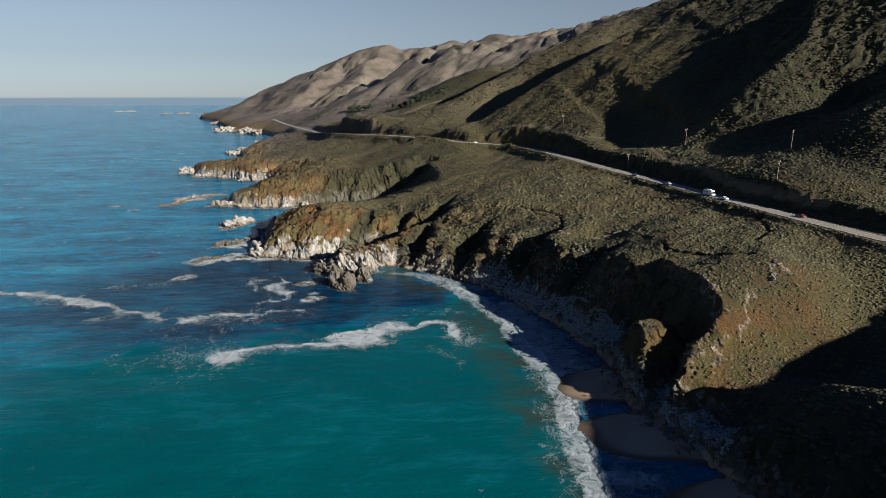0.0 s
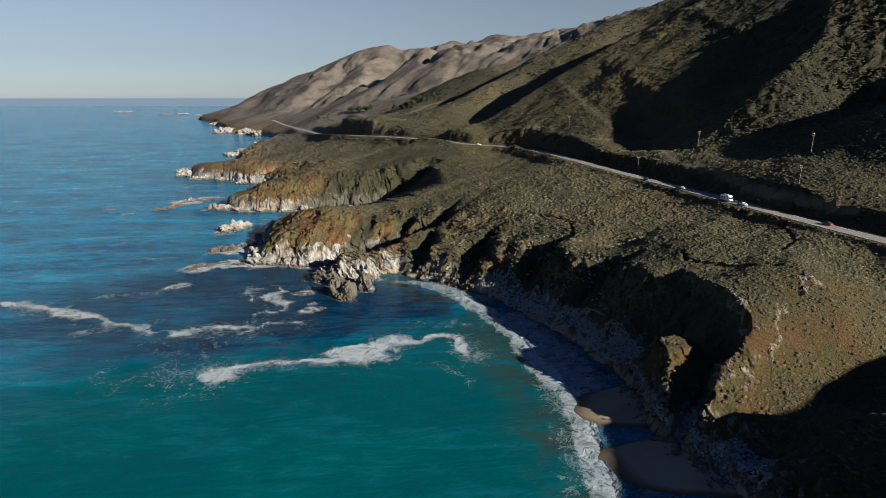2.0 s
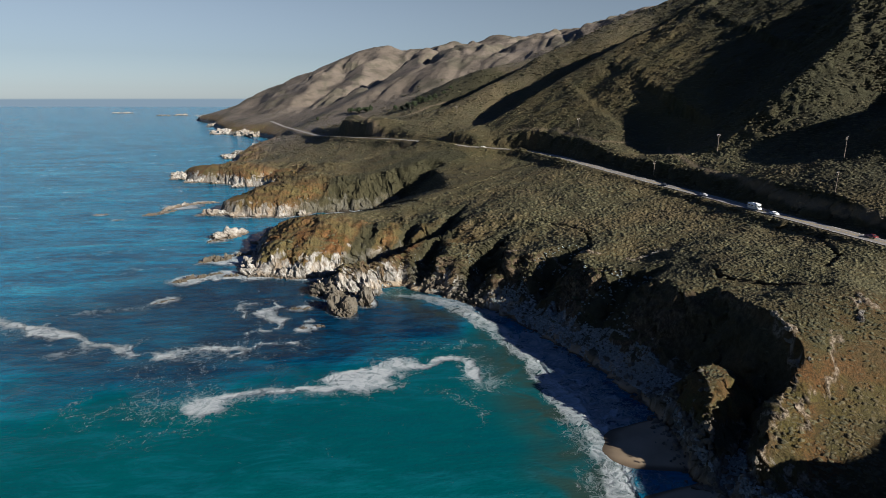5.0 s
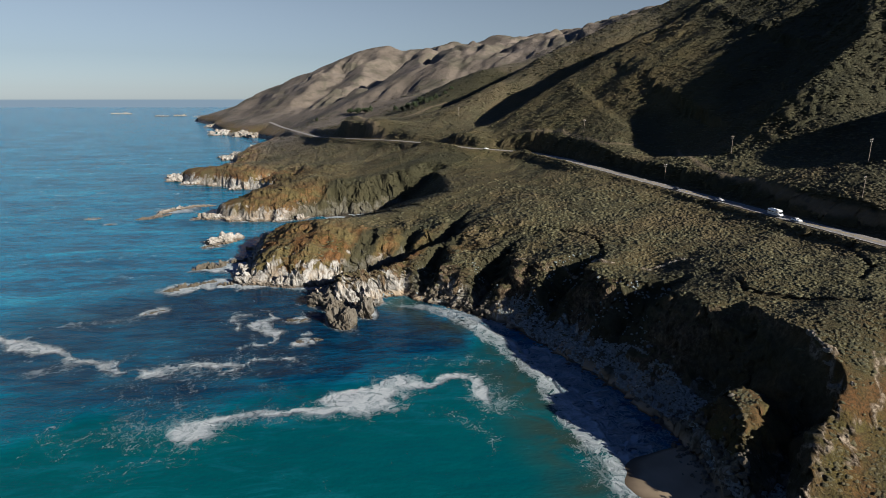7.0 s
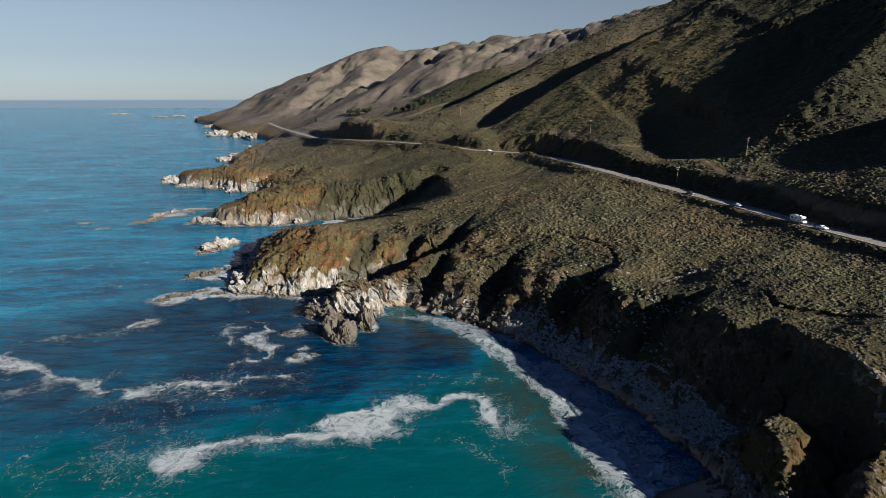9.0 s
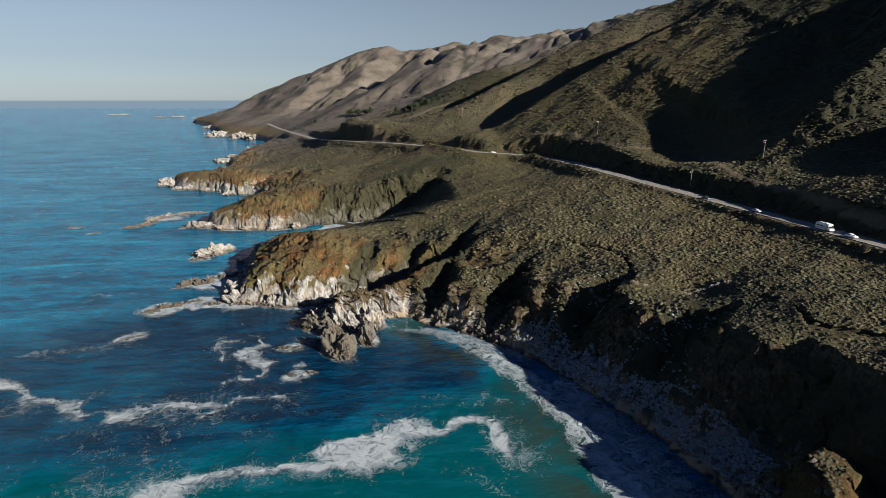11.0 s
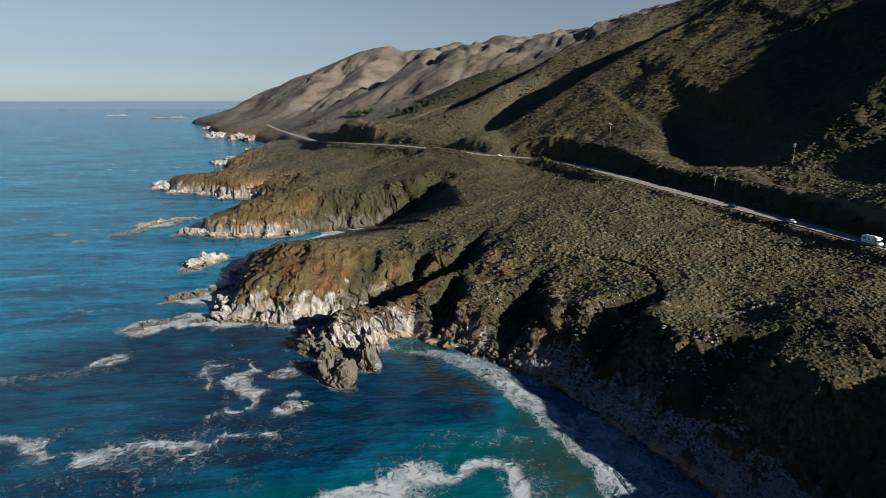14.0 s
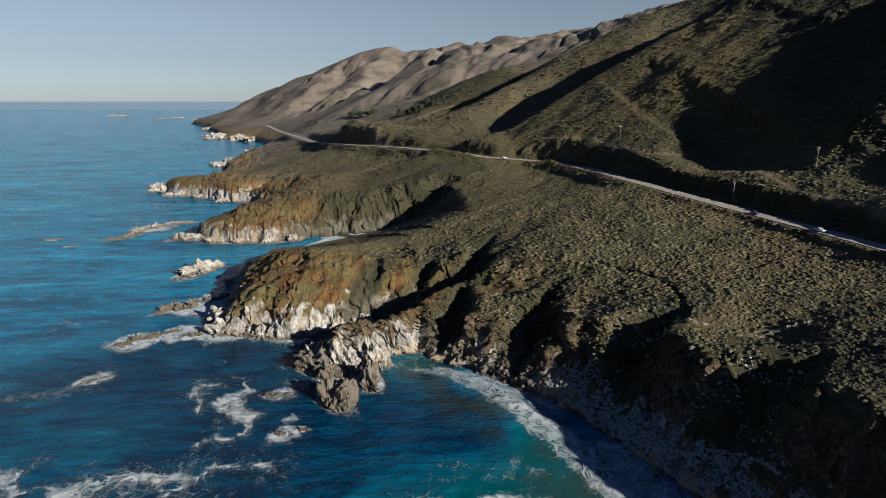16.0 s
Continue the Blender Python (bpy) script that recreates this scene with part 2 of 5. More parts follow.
    waves = n.math("ADD", n.math("MULTIPLY", swell, 0.55), n.noise(0.10, 4, 0.6, n.scaled(p, 0.55, 1.6, 1, 0.5)))
    waves = n.math("ADD", waves, n.math("MULTIPLY", n.noise(0.5, 4, 0.65, n.scaled(p, 0.8, 1.4, 1, 0.3)), 0.7))
    waves = n.math("ADD", waves, n.math("MULTIPLY", wave_streaks, 2.2))
    flat = n.math("MULTIPLY", n.math("SUBTRACT", 1.0, n.math("MULTIPLY", shallow, 0.88)), n.math("SUBTRACT", 1.0, n.math("MULTIPLY", mask, 0.85)))
    rough = n.math("ADD", n.math("MULTIPLY", mask, 0.6), 0.14)
    normal = n.bump(n.math("MULTIPLY", waves, flat), 1.0, 1.6)
    n.put(n.bsdf.inputs["IOR"], 1.2)
    n.put(n.bsdf.inputs["Specular Tint"], (0.50, 0.78, 1.0))
    return n.finish(c, rough, normal, spec=0.36)


def asphalt():
    n = Nodes("road_asphalt")
    c = n.mix(n.noise(0.3, 5, 0.6), (0.145, 0.134, 0.121), (0.212, 0.197, 0.178))
    c = n.mix(n.math("MULTIPLY", n.step(n.noise(3.0, 3), 0.5, 0.7), 0.3), c, (0.060, 0.055, 0.051))
    return n.finish(c, 0.75, n.bump(n.noise(9.0, 2), 0.3, 0.03))


MAT_OUTCROP = rock_material("outcrop_rock", 0.25)
MAT_REEF = rock_material("reef_rock", 0.85)
MAT_ROCK_DARK = rock_material("dark_sea_rock", 0.8)
MAT_GROUND, MAT_SEA, MAT_ROCK, MAT_ROAD = ground_material(), sea_material(), rock_material(), asphalt()
MAT_SHRUB = shrub_material("scrub_leaves", (0.052, 0.052, 0.027), (0.122, 0.112, 0.060), (0.106, 0.082, 0.042))
MAT_SILVER = shrub_material("silver_leaves", (0.120, 0.150, 0.158), (0.290, 0.325, 0.330), (0.205, 0.220, 0.210))
MAT_TREE = shrub_material("cypress_leaves", (0.012, 0.020, 0.010), (0.028, 0.040, 0.016), (0.02, 0.026, 0.012))
MAT_WOOD = plain("weathered_pole_wood", (0.17, 0.14, 0.11), 0.85, scale=3)
MAT_BARK = plain("bark", (0.10, 0.07, 0.05), 0.9, scale=2)


# ---- terrain ----
def hashed(i, j, k, seed):
    with np.errstate(over="ignore"):
        h = i.astype(np.uint32) * np.uint32(374761393) + j.astype(np.uint32) * np.uint32(668265263) + k.astype(np.uint32) * np.uint32(2246822519) + np.uint32(seed * 3266489917 % 2**32)
        h = (h ^ (h >> np.uint32(13))) * np.uint32(1274126177)
        h = (h ^ (h >> np.uint32(16))) * np.uint32(2654435761)
    return (h ^ (h >> np.uint32(15))).astype(np.float64) / 2**32


def value_noise(x, y, z=None, seed=0):
    z = np.zeros_like(x) if z is None else z
    fl = [np.floor(v) for v in (x, y, z)]
    f = [v - w for v, w in zip((x, y, z), fl)]
    u = [v * v * v * (v * (v * 6 - 15) + 10) for v in f]
    i, j, k = [w.astype(np.int64) for w in fl]
    out = 0
    for a in (0, 1):
        for b in (0, 1):
            for c in (0, 1):
                w = (u[0] if a else 1 - u[0]) * (u[1] if b else 1 - u[1]) * (u[2] if c else 1 - u[2])
                out = out + w * hashed(i + a, j + b, k + c, seed)
    return out


def fbm(x, y, z=None, octaves=4, seed=0, gain=0.5):
    """Fractal noise about 0, roughly -1 to 1."""
    total, amp, norm = 0, 1.0, 0.0
    for o in range(octaves):
        s = 2.03**o
        total = total + amp * (2 * value_noise(x * s + 17.3 * o, y * s - 9.1 * o, None if z is None else z * s, seed + o) - 1)
        norm, amp = norm + amp, amp * gain
    return total / norm * 1.6


def ridged(x, y, z=None, octaves=4, seed=0, gain=0.5):
    """Fractal noise with sharp crests, 0 to 1."""
    total, amp, norm = 0, 1.0, 0.0
    for o in range(octaves):
        s = 2.03**o
        total = total + amp * (1 - np.abs(2 * value_noise(x * s + 31.7 * o, y * s + 5.9 * o, None if z is None else z * s, seed + 7 * o) - 1))
        norm, amp = norm + amp, amp * gain
    return total / norm


def smooth(a, b, v):
    t = np.clip((v - a) / (b - a), 0, 1)
    return t * t * (3 - 2 * t)


def along(line, x, y):
    """Distance to a polyline, the share of its length at the nearest point, and the side (+: left of its way)."""
    best, share, side = np.full(x.shape, 1e9), np.zeros(x.shape), np.zeros(x.shape)
    line = np.asarray(line, float)[:, :2]
    steps = np.linalg.norm(np.diff(line, axis=0), axis=1)
    start = np.r_[0, np.cumsum(steps)]
    for n, (a, b) in enumerate(zip(line[:-1], line[1:])):
        d = b - a
        t = np.clip(((x - a[0]) * d[0] + (y - a[1]) * d[1]) / (d @ d), 0, 1)
        gap = np.hypot(x - a[0] - t * d[0], y - a[1] - t * d[1])
        near = gap < best
        best = np.where(near, gap, best)
        share = np.where(near, (start[n] + t * steps[n]) / start[-1], share)
        side = np.where(near, np.sign(d[0] * (y - a[1]) - d[1] * (x - a[0])), side)
    return best, share, side


def inside(poly, x, y):
    hit = np.zeros(x.shape, bool)
    for (ax, ay), (bx, by) in zip(poly, poly[1:] + poly[:1]):
        cross = ((ay > y) != (by > y)) & (x < (bx - ax) * (y - ay) / (by - ay + 1e-12) + ax)
        hit ^= cross
    return hit


# the foot of the cliffs, from south to north
COAST = [
    (92, -500), (90, 20), (93, 60), (92, 100), (89, 126), (83, 143), (79, 159), (80, 173), (83, 186), (82, 201),
    (74, 230), (64, 252), (50, 283), (38, 297), (26, 309), (15, 317), (8, 326), (-4, 322), (-13, 316), (-29, 318),
    (-33, 326), (-26, 334), (-12, 338), (-3, 343), (4, 352), (-3, 359), (-14, 357), (-26, 352), (-43, 344), (-56, 349),
    (-66, 349), (-74, 360), (-73, 376), (-78, 402), (-77, 430), (-74, 452),
]
COAST_FAR = [
    (-64, 472), (-56, 498), (-44, 522), (-54, 527), (-68, 517), (-80, 512), (-101, 512), (-119, 515), (-132, 523),
    (-137, 532), (-126, 561), (-112, 600), (-106, 640), (-125, 668), (-147, 677), (-182, 702), (-212, 714), (-238, 750),
    (-242, 768), (-222, 800), (-205, 863), (-213, 920), (-229, 970), (-234, 1106), (-222, 1196), (-243, 1367),
    (-300, 1480), (-331, 1500), (-393, 1565), (-480, 1812), (-575, 2100), (-690, 2330), (-790, 2700), (-880, 2950),
    (-860, 3300), (-700, 5200),
]
SHORE = COAST + COAST_FAR
LAND = SHORE + [(6000, 5200), (6000, -500)]

# heights of the land behind the cliffs, by form
TERRACE = [
    (114, 177, 33), (110, 195, 35), (112, 216, 33), (117, 226, 36), (122, 259, 35), (105, 263, 29), (88, 275, 30),
    (125, 283, 35), (94, 300, 31), (75, 330, 28), (75, 357, 32), (58, 316, 22), (45, 345, 24), (28, 330, 18),
    (140, 212, 39), (166, 256, 41), (127, 203, 36), (141, 181, 37), (104, 450, 39), (77, 530, 38), (42, 390, 24),
    (60, 440, 31), (30, 430, 24), (2, 425, 20), (172, 198, 40), (150, 320, 39), (20, 480, 28),
]
HEADLANDS = [
    (-30, 390, 23), (-43, 400, 26), (-52, 385, 20), (-16, 400, 18), (-29, 430, 25), (-50, 450, 22), (-111, 540, 17),
    (-77, 560, 24), (-41, 580, 25), (-1, 590, 27), (36, 600, 29), (-210, 740, 15), (-178, 740, 18), (-125, 720, 18),
    (-83, 680, 22), (-45, 650, 30), (-84, 800, 34), (-125, 800, 22), (-13, 700, 36), (38, 640, 38), (-153, 800, 15),
    (-133, 950, 30), (-190, 1000, 18), (-200, 1150, 20), (-20, 500, 23),
]
ROAD = [
    (208, 140, 44), (187, 191, 44), (180, 225, 44.5), (176, 262, 44.5), (173, 290, 44.5), (170, 325, 44.5), (164, 358, 45),
    (153, 405, 46.5), (145, 450, 47.5), (140, 500, 48), (126, 552, 48), (102, 573, 48.5), (80, 584, 49), (59, 620, 49.5),
    (12, 700, 48), (-56, 800, 44), (-94, 900, 39), (-133, 1050, 35), (-198, 1250, 34), (-250, 1400, 38),
]
SPURS = [
    (203, 381, 61), (234, 388, 83), (258, 390, 102), (301, 405, 128), (350, 460, 170), (520, 560, 262), (207, 588, 108), (297, 590, 157),
    (253, 560, 124),
    (356, 620, 196), (135, 770, 107), (196, 800, 142), (270, 830, 173), (309, 840, 191), (354, 840, 205), (383, 840, 217),
    (229, 280, 68), (245, 292, 83), (295, 305, 107), (360, 320, 133), (80, 755, 82), (50, 923, 80), (160, 1000, 134),
    (109, 1020, 121), (63, 1000, 91), (35, 960, 75),
]
GULLIES = [
    (174, 487, 61), (225, 425, 71), (205, 440, 58), (300, 498, 116), (345, 530, 150), (140, 694, 72), (190, 700, 92), (250, 705, 121), (310, 712, 150), (200, 325, 56), (240, 335, 70),
    (300, 345, 88), (190, 238, 46), (230, 232, 56), (280, 222, 70), (162, 520, 62), (150, 745, 93), (200, 752, 118),
    (260, 752, 150), (100, 850, 72), (180, 900, 98), (-46, 900, 60), (-59, 850, 46), (8, 900, 62), (197, 265, 53), (-43, 845, 60), (-28, 810, 58), (-12, 775, 56),
]
SOUTH = [
    (95, 140, 4), (130, 146, 12), (165, 155, 22), (215, 168, 41), (255, 180, 54), (176, 150, 31), (145, 170, 28), (121, 162, 21),
    (110, 160, 18), (128, 157, 17), (108, 45, 40), (145, 50, 50), (186, 57, 58), (219, 64, 64), (256, 72, 71), (305, 80, 74),
    (100, 80, 38), (145, 90, 36), (195, 105, 42), (212, 88, 58), (110, -60, 50), (200, -60, 75), (300, -60, 110), (300, 140, 66), (400, -20, 98), (430, 100, 88), (420, -200, 95), (330, -250, 85), (114, 128, 23), (88, 149, 14.6), (100, 153, 17),
    (107, 112, 25), (150, 118, 25),
]
RANGE = [
    (180, 1150, 118), (25, 1300, 108), (95, 1300, 130), (176, 1400, 178), (-96, 1400, 98), (-158, 1500, 62),
    (-285, 1800, 55), (300, 1300, 190), (150, 1700, 205), (250, 1600, 200), (330, 1680, 218), (460, 1600, 226), (450, 1200, 230), (500, 1500, 262), (-680, 2300, 14), (-599, 2300, 36),
    (-507, 2300, 66), (-363, 2300, 116), (-239, 2300, 181), (-135, 2300, 232), (-53, 2300, 250), (28, 2300, 266),
    (130, 2300, 249), (265, 2300, 286), (360, 2300, 284), (443, 2300, 313), (518, 2300, 305), (676, 2300, 332),
    (912, 2300, 365), (-450, 1950, 26), (-250, 1900, 50), (-100, 1900, 84), (60, 1900, 112), (250, 1950, 190), (450, 1950, 235), (650, 1950, 270),
    (-200, 2700, 100), (300, 2750, 170), (800, 2750, 220), (-500, 3200, 30), (1500, 2000, 350), (1200, 1000, 350), (800, 600, 320),
]
# summits of the far range, each with a spur towards the sea
PEAKS = [
    (-360, 2300, 112), (-239, 2300, 178), (-135, 2300, 233), (28, 2300, 267), (265, 2300, 287), (443, 2300, 315), (676, 2300, 333),
]
# crests of the near hills (x, y, z), with the slopes of their southern and northern flanks
CRESTS = [
    ([(101, 640, 66), (142, 640, 89), (183, 641, 112), (222, 645, 134), (265, 645, 157), (312, 645, 182), (400, 640, 228), (480, 630, 262)], 0.30, 0.58),
    ([(197, 386, 55), (206, 385, 63), (222, 388, 74), (239, 392, 88), (263, 399, 108), (304, 412, 137), (350, 460, 174), (410, 510, 216), (450, 532, 236)], 1.0, 1.3),
]
# clefts in the cliffs: the floor's line (x, y, z) and its width
CLEFTS = [
    ([(-14, 355, -2), (4, 360, 1), (28, 364, 8), (50, 378, 25)], 5), ([(8, 362, 3), (15, 386, 14), (27, 404, 25)], 2), ([(30, 364, 10), (44, 394, 20), (54, 410, 29)], 2), ([(15, 318, 1), (24, 338, 9), (36, 362, 24)], 3),
    ([(40, 298, 1), (50, 313, 9), (64, 332, 26)], 4), ([(58, 266, 1), (74, 280, 12), (94, 288, 32)], 4),
    ([(72, 236, 1), (90, 242, 16), (112, 244, 36)], 5), ([(86, 171, 1), (94, 170, 3), (101, 172, 5)], 2),
   
    ([(-20, 352, 3), (-12, 372, 12), (-4, 392, 20)], 2), ([(-130, 690, 0), (-105, 705, 10), (-80, 715, 24)], 5),
    ([(139, 188, 36), (133, 177, 29), (129, 167, 23), (124, 156, 15)], 1.5),
]
# the inlet behind the headland: a long southern slope and a dark broken wall on its north
VALLEY = [(-62, 512, -3), (-38, 527, -2), (-8, 538, 1), (18, 545, 9), (40, 552, 27)]
# broken edge of the near slope (x, y, z) and the cracks behind it
RIM = [(85, 146, 13.5), (90, 151, 17), (97, 159, 21), (103, 165, 23), (111, 170, 25), (113, 174, 28), (112, 178, 32), (112, 186, 35), (110, 195, 35), (112, 216, 33)]
CRACKS = [
    [p[:2] for p in RIM[:8]], [(124, 176), (118, 169.5), (115, 164), (110, 162.5), (105, 160), (100, 156)], [(140, 189), (137, 183), (133, 178)], [(137, 186), (141, 182)],
    [(103, 263), (110, 265), (118, 262)], [(90, 274), (84, 281), (78, 287)], [(66, 300), (60, 306)],
]
TRENCHES = [
    [(82, 338), (94, 322), (97, 313), (97, 304), (93, 290), (90, 280)], [(119, 229), (116, 221), (126, 209), (138, 198)],
    [(171, 246), (167, 236), (160, 222), (150, 214)],
]
TRACKS = [
    [(120, 590), (137, 564), (151, 545), (158, 508), (164, 476), (182, 466)],
    [(205, 446), (190, 400), (183, 377), (183, 349), (186, 330), (186, 301), (187, 276), (189, 262), (194, 235)],
    [(-46, 905), (-34, 890), (-28, 820), (-20, 780), (-8, 748), (0, 728)],
    [(-34, 893), (0, 905), (32, 889), (60, 905), (90, 925)],
]


def plate(points):
    """A thin plate through heights, as a function of x and y."""
    p = np.array(points, float)
    s = 100.0
    xy = p[:, :2] / s
    n = len(p)

    def kernel(r2):
        return 0.5 * r2 * np.log(np.maximum(r2, 1e-12))

    d2 = ((xy[:, None] - xy[None]) ** 2).sum(-1)
    a = np.zeros((n + 3, n + 3))
    a[:n, :n] = kernel(d2) + np.eye(n) * 0.004
    a[:n, n], a[:n, n + 1 :] = 1, xy
    a[n:, :n] = a[:n, n:].T
    w = np.linalg.solve(a, np.r_[p[:, 2], 0, 0, 0])

    def height(x, y):
        out = np.zeros(x.shape)
        flat, xs, ys = out.ravel(), x.ravel() / s, y.ravel() / s
        for c in range(0, len(xs), 20000):
            e = slice(c, c + 20000)
            r2 = (xs[e, None] - xy[:, 0]) ** 2 + (ys[e, None] - xy[:, 1]) ** 2
            flat[e] = kernel(r2) @ w[:n] + w[n] + w[n + 1] * xs[e] + w[n + 2] * ys[e]
        return flat.reshape(x.shape)

    return height


UPLAND = plate(TERRACE + HEADLANDS + ROAD + SPURS + GULLIES + SOUTH + RANGE)


def road_height(share):
    line = np.array(ROAD, float)
    s = np.r_[0, np.cumsum(np.linalg.norm(np.diff(line[:, :2], axis=0), axis=1))]
    return np.interp(share, s / s[-1], line[:, 2])


def land(x, y):
    """Height of the ground, share of sand, of trodden earth and of parched grass paled for haze."""
    d, share, _ = along(SHORE, x, y)
    d = np.where(inside(LAND, x, y), d, -d)
    far = smooth(700, 1700, y)
    up = UPLAND(x, y)
    for line, south, north in CRESTS:
        cd, cs, cside = along(line, x, y)
        q = np.array(line, float)
        ql = np.r_[0, np.cumsum(np.linalg.norm(np.diff(q[:, :2], axis=0), axis=1))]
        top = np.interp(cs, ql / ql[-1], q[:, 2]) - np.where(cside < 0, south, north) * (np.sqrt(cd**2 + 16) - 4)
        h = np.clip(0.5 + 0.5 * (top - up) / 5.0, 0, 1)
        up = up + (top - up) * h + 2.5 * h * (1 - h)
    hilly = smooth(48, 85, up) * (1 - far)
    up = up + hilly * 1.5 * (fbm(x / 40, y / 22, octaves=4, seed=3)) + 0.7 * fbm(x / 14, y / 14, octaves=4, seed=5)
    up = up + far * smooth(15, 120, up) * ((26 * (ridged(x / 230 - 0.25 * y / 230, y / 800, octaves=4, seed=11, gain=0.45) - 0.72)) * smooth(1900, 1450, y) + (10 + 8 * smooth(-100, 200, x)) * (ridged((x + 0.45 * y) / 190, (y - 0.45 * x) / 260, octaves=4, seed=14, gain=0.42) - 0.72) + 7 * fbm(x / 60, y / 80, octaves=4, seed=12))
    # spurs and gullies run down the range's seaward face
    across, down = 0.94 * x - 0.34 * y + 30 * fbm(x / 160, y / 160, octaves=2, seed=135), 0.34 * x + 0.94 * y
    folds = np.abs(fbm(across / 120, down / 700, octaves=3, seed=137, gain=0.45))
    small_folds = np.abs(fbm(across / 42, down / 210, octaves=3, seed=139, gain=0.5))
    up = up + 11 * (np.minimum(small_folds, 0.9) - 0.4) * smooth(1100, 1400, y) * smooth(2310, 2200, y) * smooth(20, 90, up)
    up = up + 36 * (np.minimum(folds, 0.9) - 0.42) * smooth(1250, 1600, y) * smooth(2310, 2180, y) * smooth(20, 110, up)
    wander, grain = 22 * fbm(x / 120, y / 120, octaves=3, seed=131), 5 * fbm(x / 55, y / 55, octaves=3, seed=133)
    for px, py, pz in PEAKS:
        run, off = -(x - px) * 0.25 - (y - py) * 0.968, (x - px) * 0.968 - (y - py) * 0.25
        off = off + 0.10 * np.maximum(run, 0) * math.sin(px) + wander
        spur = pz + 5 - 0.31 * np.maximum(run, 0) - 0.55 * np.maximum(-run, 0) - 0.42 * np.sqrt(off**2 + 100) + grain
        lift = np.maximum(spur - up, -6)
        up = up + smooth(1250, 1550, y) * np.where(lift > 6, lift, (lift + 6) ** 2 / 24)
    rugged = smooth(70, 40, d) * smooth(322, 340, y) * (1 - far)
    up = up + rugged * (8 * (ridged(x / 24, y / 24, octaves=4, seed=15) - 0.64) + 4 * (ridged(x / 9, y / 9, octaves=3, seed=17) - 0.6) * smooth(55, 30, d))
    # the road's bench with its bank on the uphill side
    rd, rs, side = along(ROAD, x, y)
    rz = road_height(rs)
    up = up + np.where(side < 0, smooth(11, 17, rd) * (1 - smooth(20, 60, rd)) * (4.5 + 2.0 * smooth(370, 420, y)) * (1 - 0.7 * smooth(480, 560, y)), 0.0) * smooth(1250, 950, y)
    up = up + np.where(side < 0, 10 * smooth(8, 15, rd) * smooth(46, 24, rd) * smooth(735, 765, y) * smooth(880, 830, y), 0.0)
    berm = smooth(5.2, 7.5, rd) * smooth(16, 9, rd) * (side > 0) * smooth(400, 470, y) * smooth(1000, 860, y)
    up = rz - 0.15 + (up - rz + 0.15) * np.where(side < 0, smooth(6.5, 14 + 30 * far, rd), smooth(4.6, 8.5 + 30 * far, rd))
    up = up + berm * (1.9 + 1.3 * fbm(x / 30, y / 30, octaves=2, seed=151))
    for line in TRENCHES:
        up = up - 1.1 * smooth(1.4, 0.5, along(line, x, y)[0])
    # cliffs
    flute = fbm(x / 26, y / 26, octaves=3, seed=21)
    crag = ridged(x / 9, y / 9, octaves=4, seed=23) - 0.6
    crag = crag + 0.6 * (ridged(x / 4.2, y / 4.2, octaves=3, seed=25) - 0.6)
    calm = (1 - 0.75 * smooth(265, 235, y)) * (1 - 0.9 * smooth(700, 1300, y))
    dd = np.maximum(d + calm * ((2.5 + 0.10 * np.clip(d, 0, 60)) * flute + (1.0 + 0.08 * np.clip(d, 0, 40)) * 3.0 * crag), 0.35 * d)
    north = smooth(320, 345, y)
    cliff = (12 - 3 * north) * (1 - np.exp(-np.maximum(dd, 0) / (6 - 2.5 * north))) + (0.62 - 0.17 * north + 0.24 * smooth(150, 175, y) * smooth(245, 225, y)) * dd
    face = 3 * (1 - np.exp(-np.maximum(dd, 0) / 2)) + 0.40 * dd + 1.5 * np.logaddexp(0, (dd - 9) / 2) * 2
    in_bay = smooth(322, 296, y) * smooth(158, 176, y)
    cliff = cliff + (face - cliff) * in_bay
    cliff = np.where(d > 0, cliff, 0)
    k = 4.0
    h = np.clip(0.5 + 0.5 * (up - cliff) / k, 0, 1)
    z = up * (1 - h) + cliff * h - k * h * (1 - h)
    for line, wide in CLEFTS:
        cd, cs, _ = along(line, x, y)
        q = np.array(line, float)
        ql = np.r_[0, np.cumsum(np.linalg.norm(np.diff(q[:, :2], axis=0), axis=1))]
        floor = np.interp(cs, ql / ql[-1], q[:, 2]) + 1.25 * np.maximum(cd + calm * (2.0 * crag + 1.5 * flute) - 0.4 * wide, 0)
        floor = np.where(cd < 45, floor, 1e3)
        h = np.clip(0.5 + 0.5 * (floor - z) / 2.5, 0, 1)
        z = np.where(d > 0, floor * (1 - h) + z * h - 2.5 * h * (1 - h), z)
    cd, cs, cside = along(VALLEY, x, y)
    q = np.array(VALLEY, float)
    ql = np.r_[0, np.cumsum(np.linalg.norm(np.diff(q[:, :2], axis=0), axis=1))]
    ribs = 8.0 * (ridged((x + 0.6 * y) / 15, (y - 0.6 * x) / 60, octaves=3, seed=161) - 0.6) + 2.0 * crag
    floor = np.interp(cs, ql / ql[-1], q[:, 2]) + np.where((cside < 0) & (cs < 0.995), 0.235 * cd, 1.15 * np.maximum(cd + 2 * ribs - 3, 0))
    h = np.clip(0.5 + 0.5 * (floor - z) / 3.0, 0, 1)
    z = np.where((d > 0) & (cd < 130), floor * (1 - h) + z * h - 3.0 * h * (1 - h), z)
    # the bay's corner: a wall under the broken edge, and a knob at its foot
    rim = np.array(RIM, float)
    edge, brink = np.interp(y, rim[:, 1], rim[:, 0]), np.interp(y, rim[:, 1], rim[:, 2])
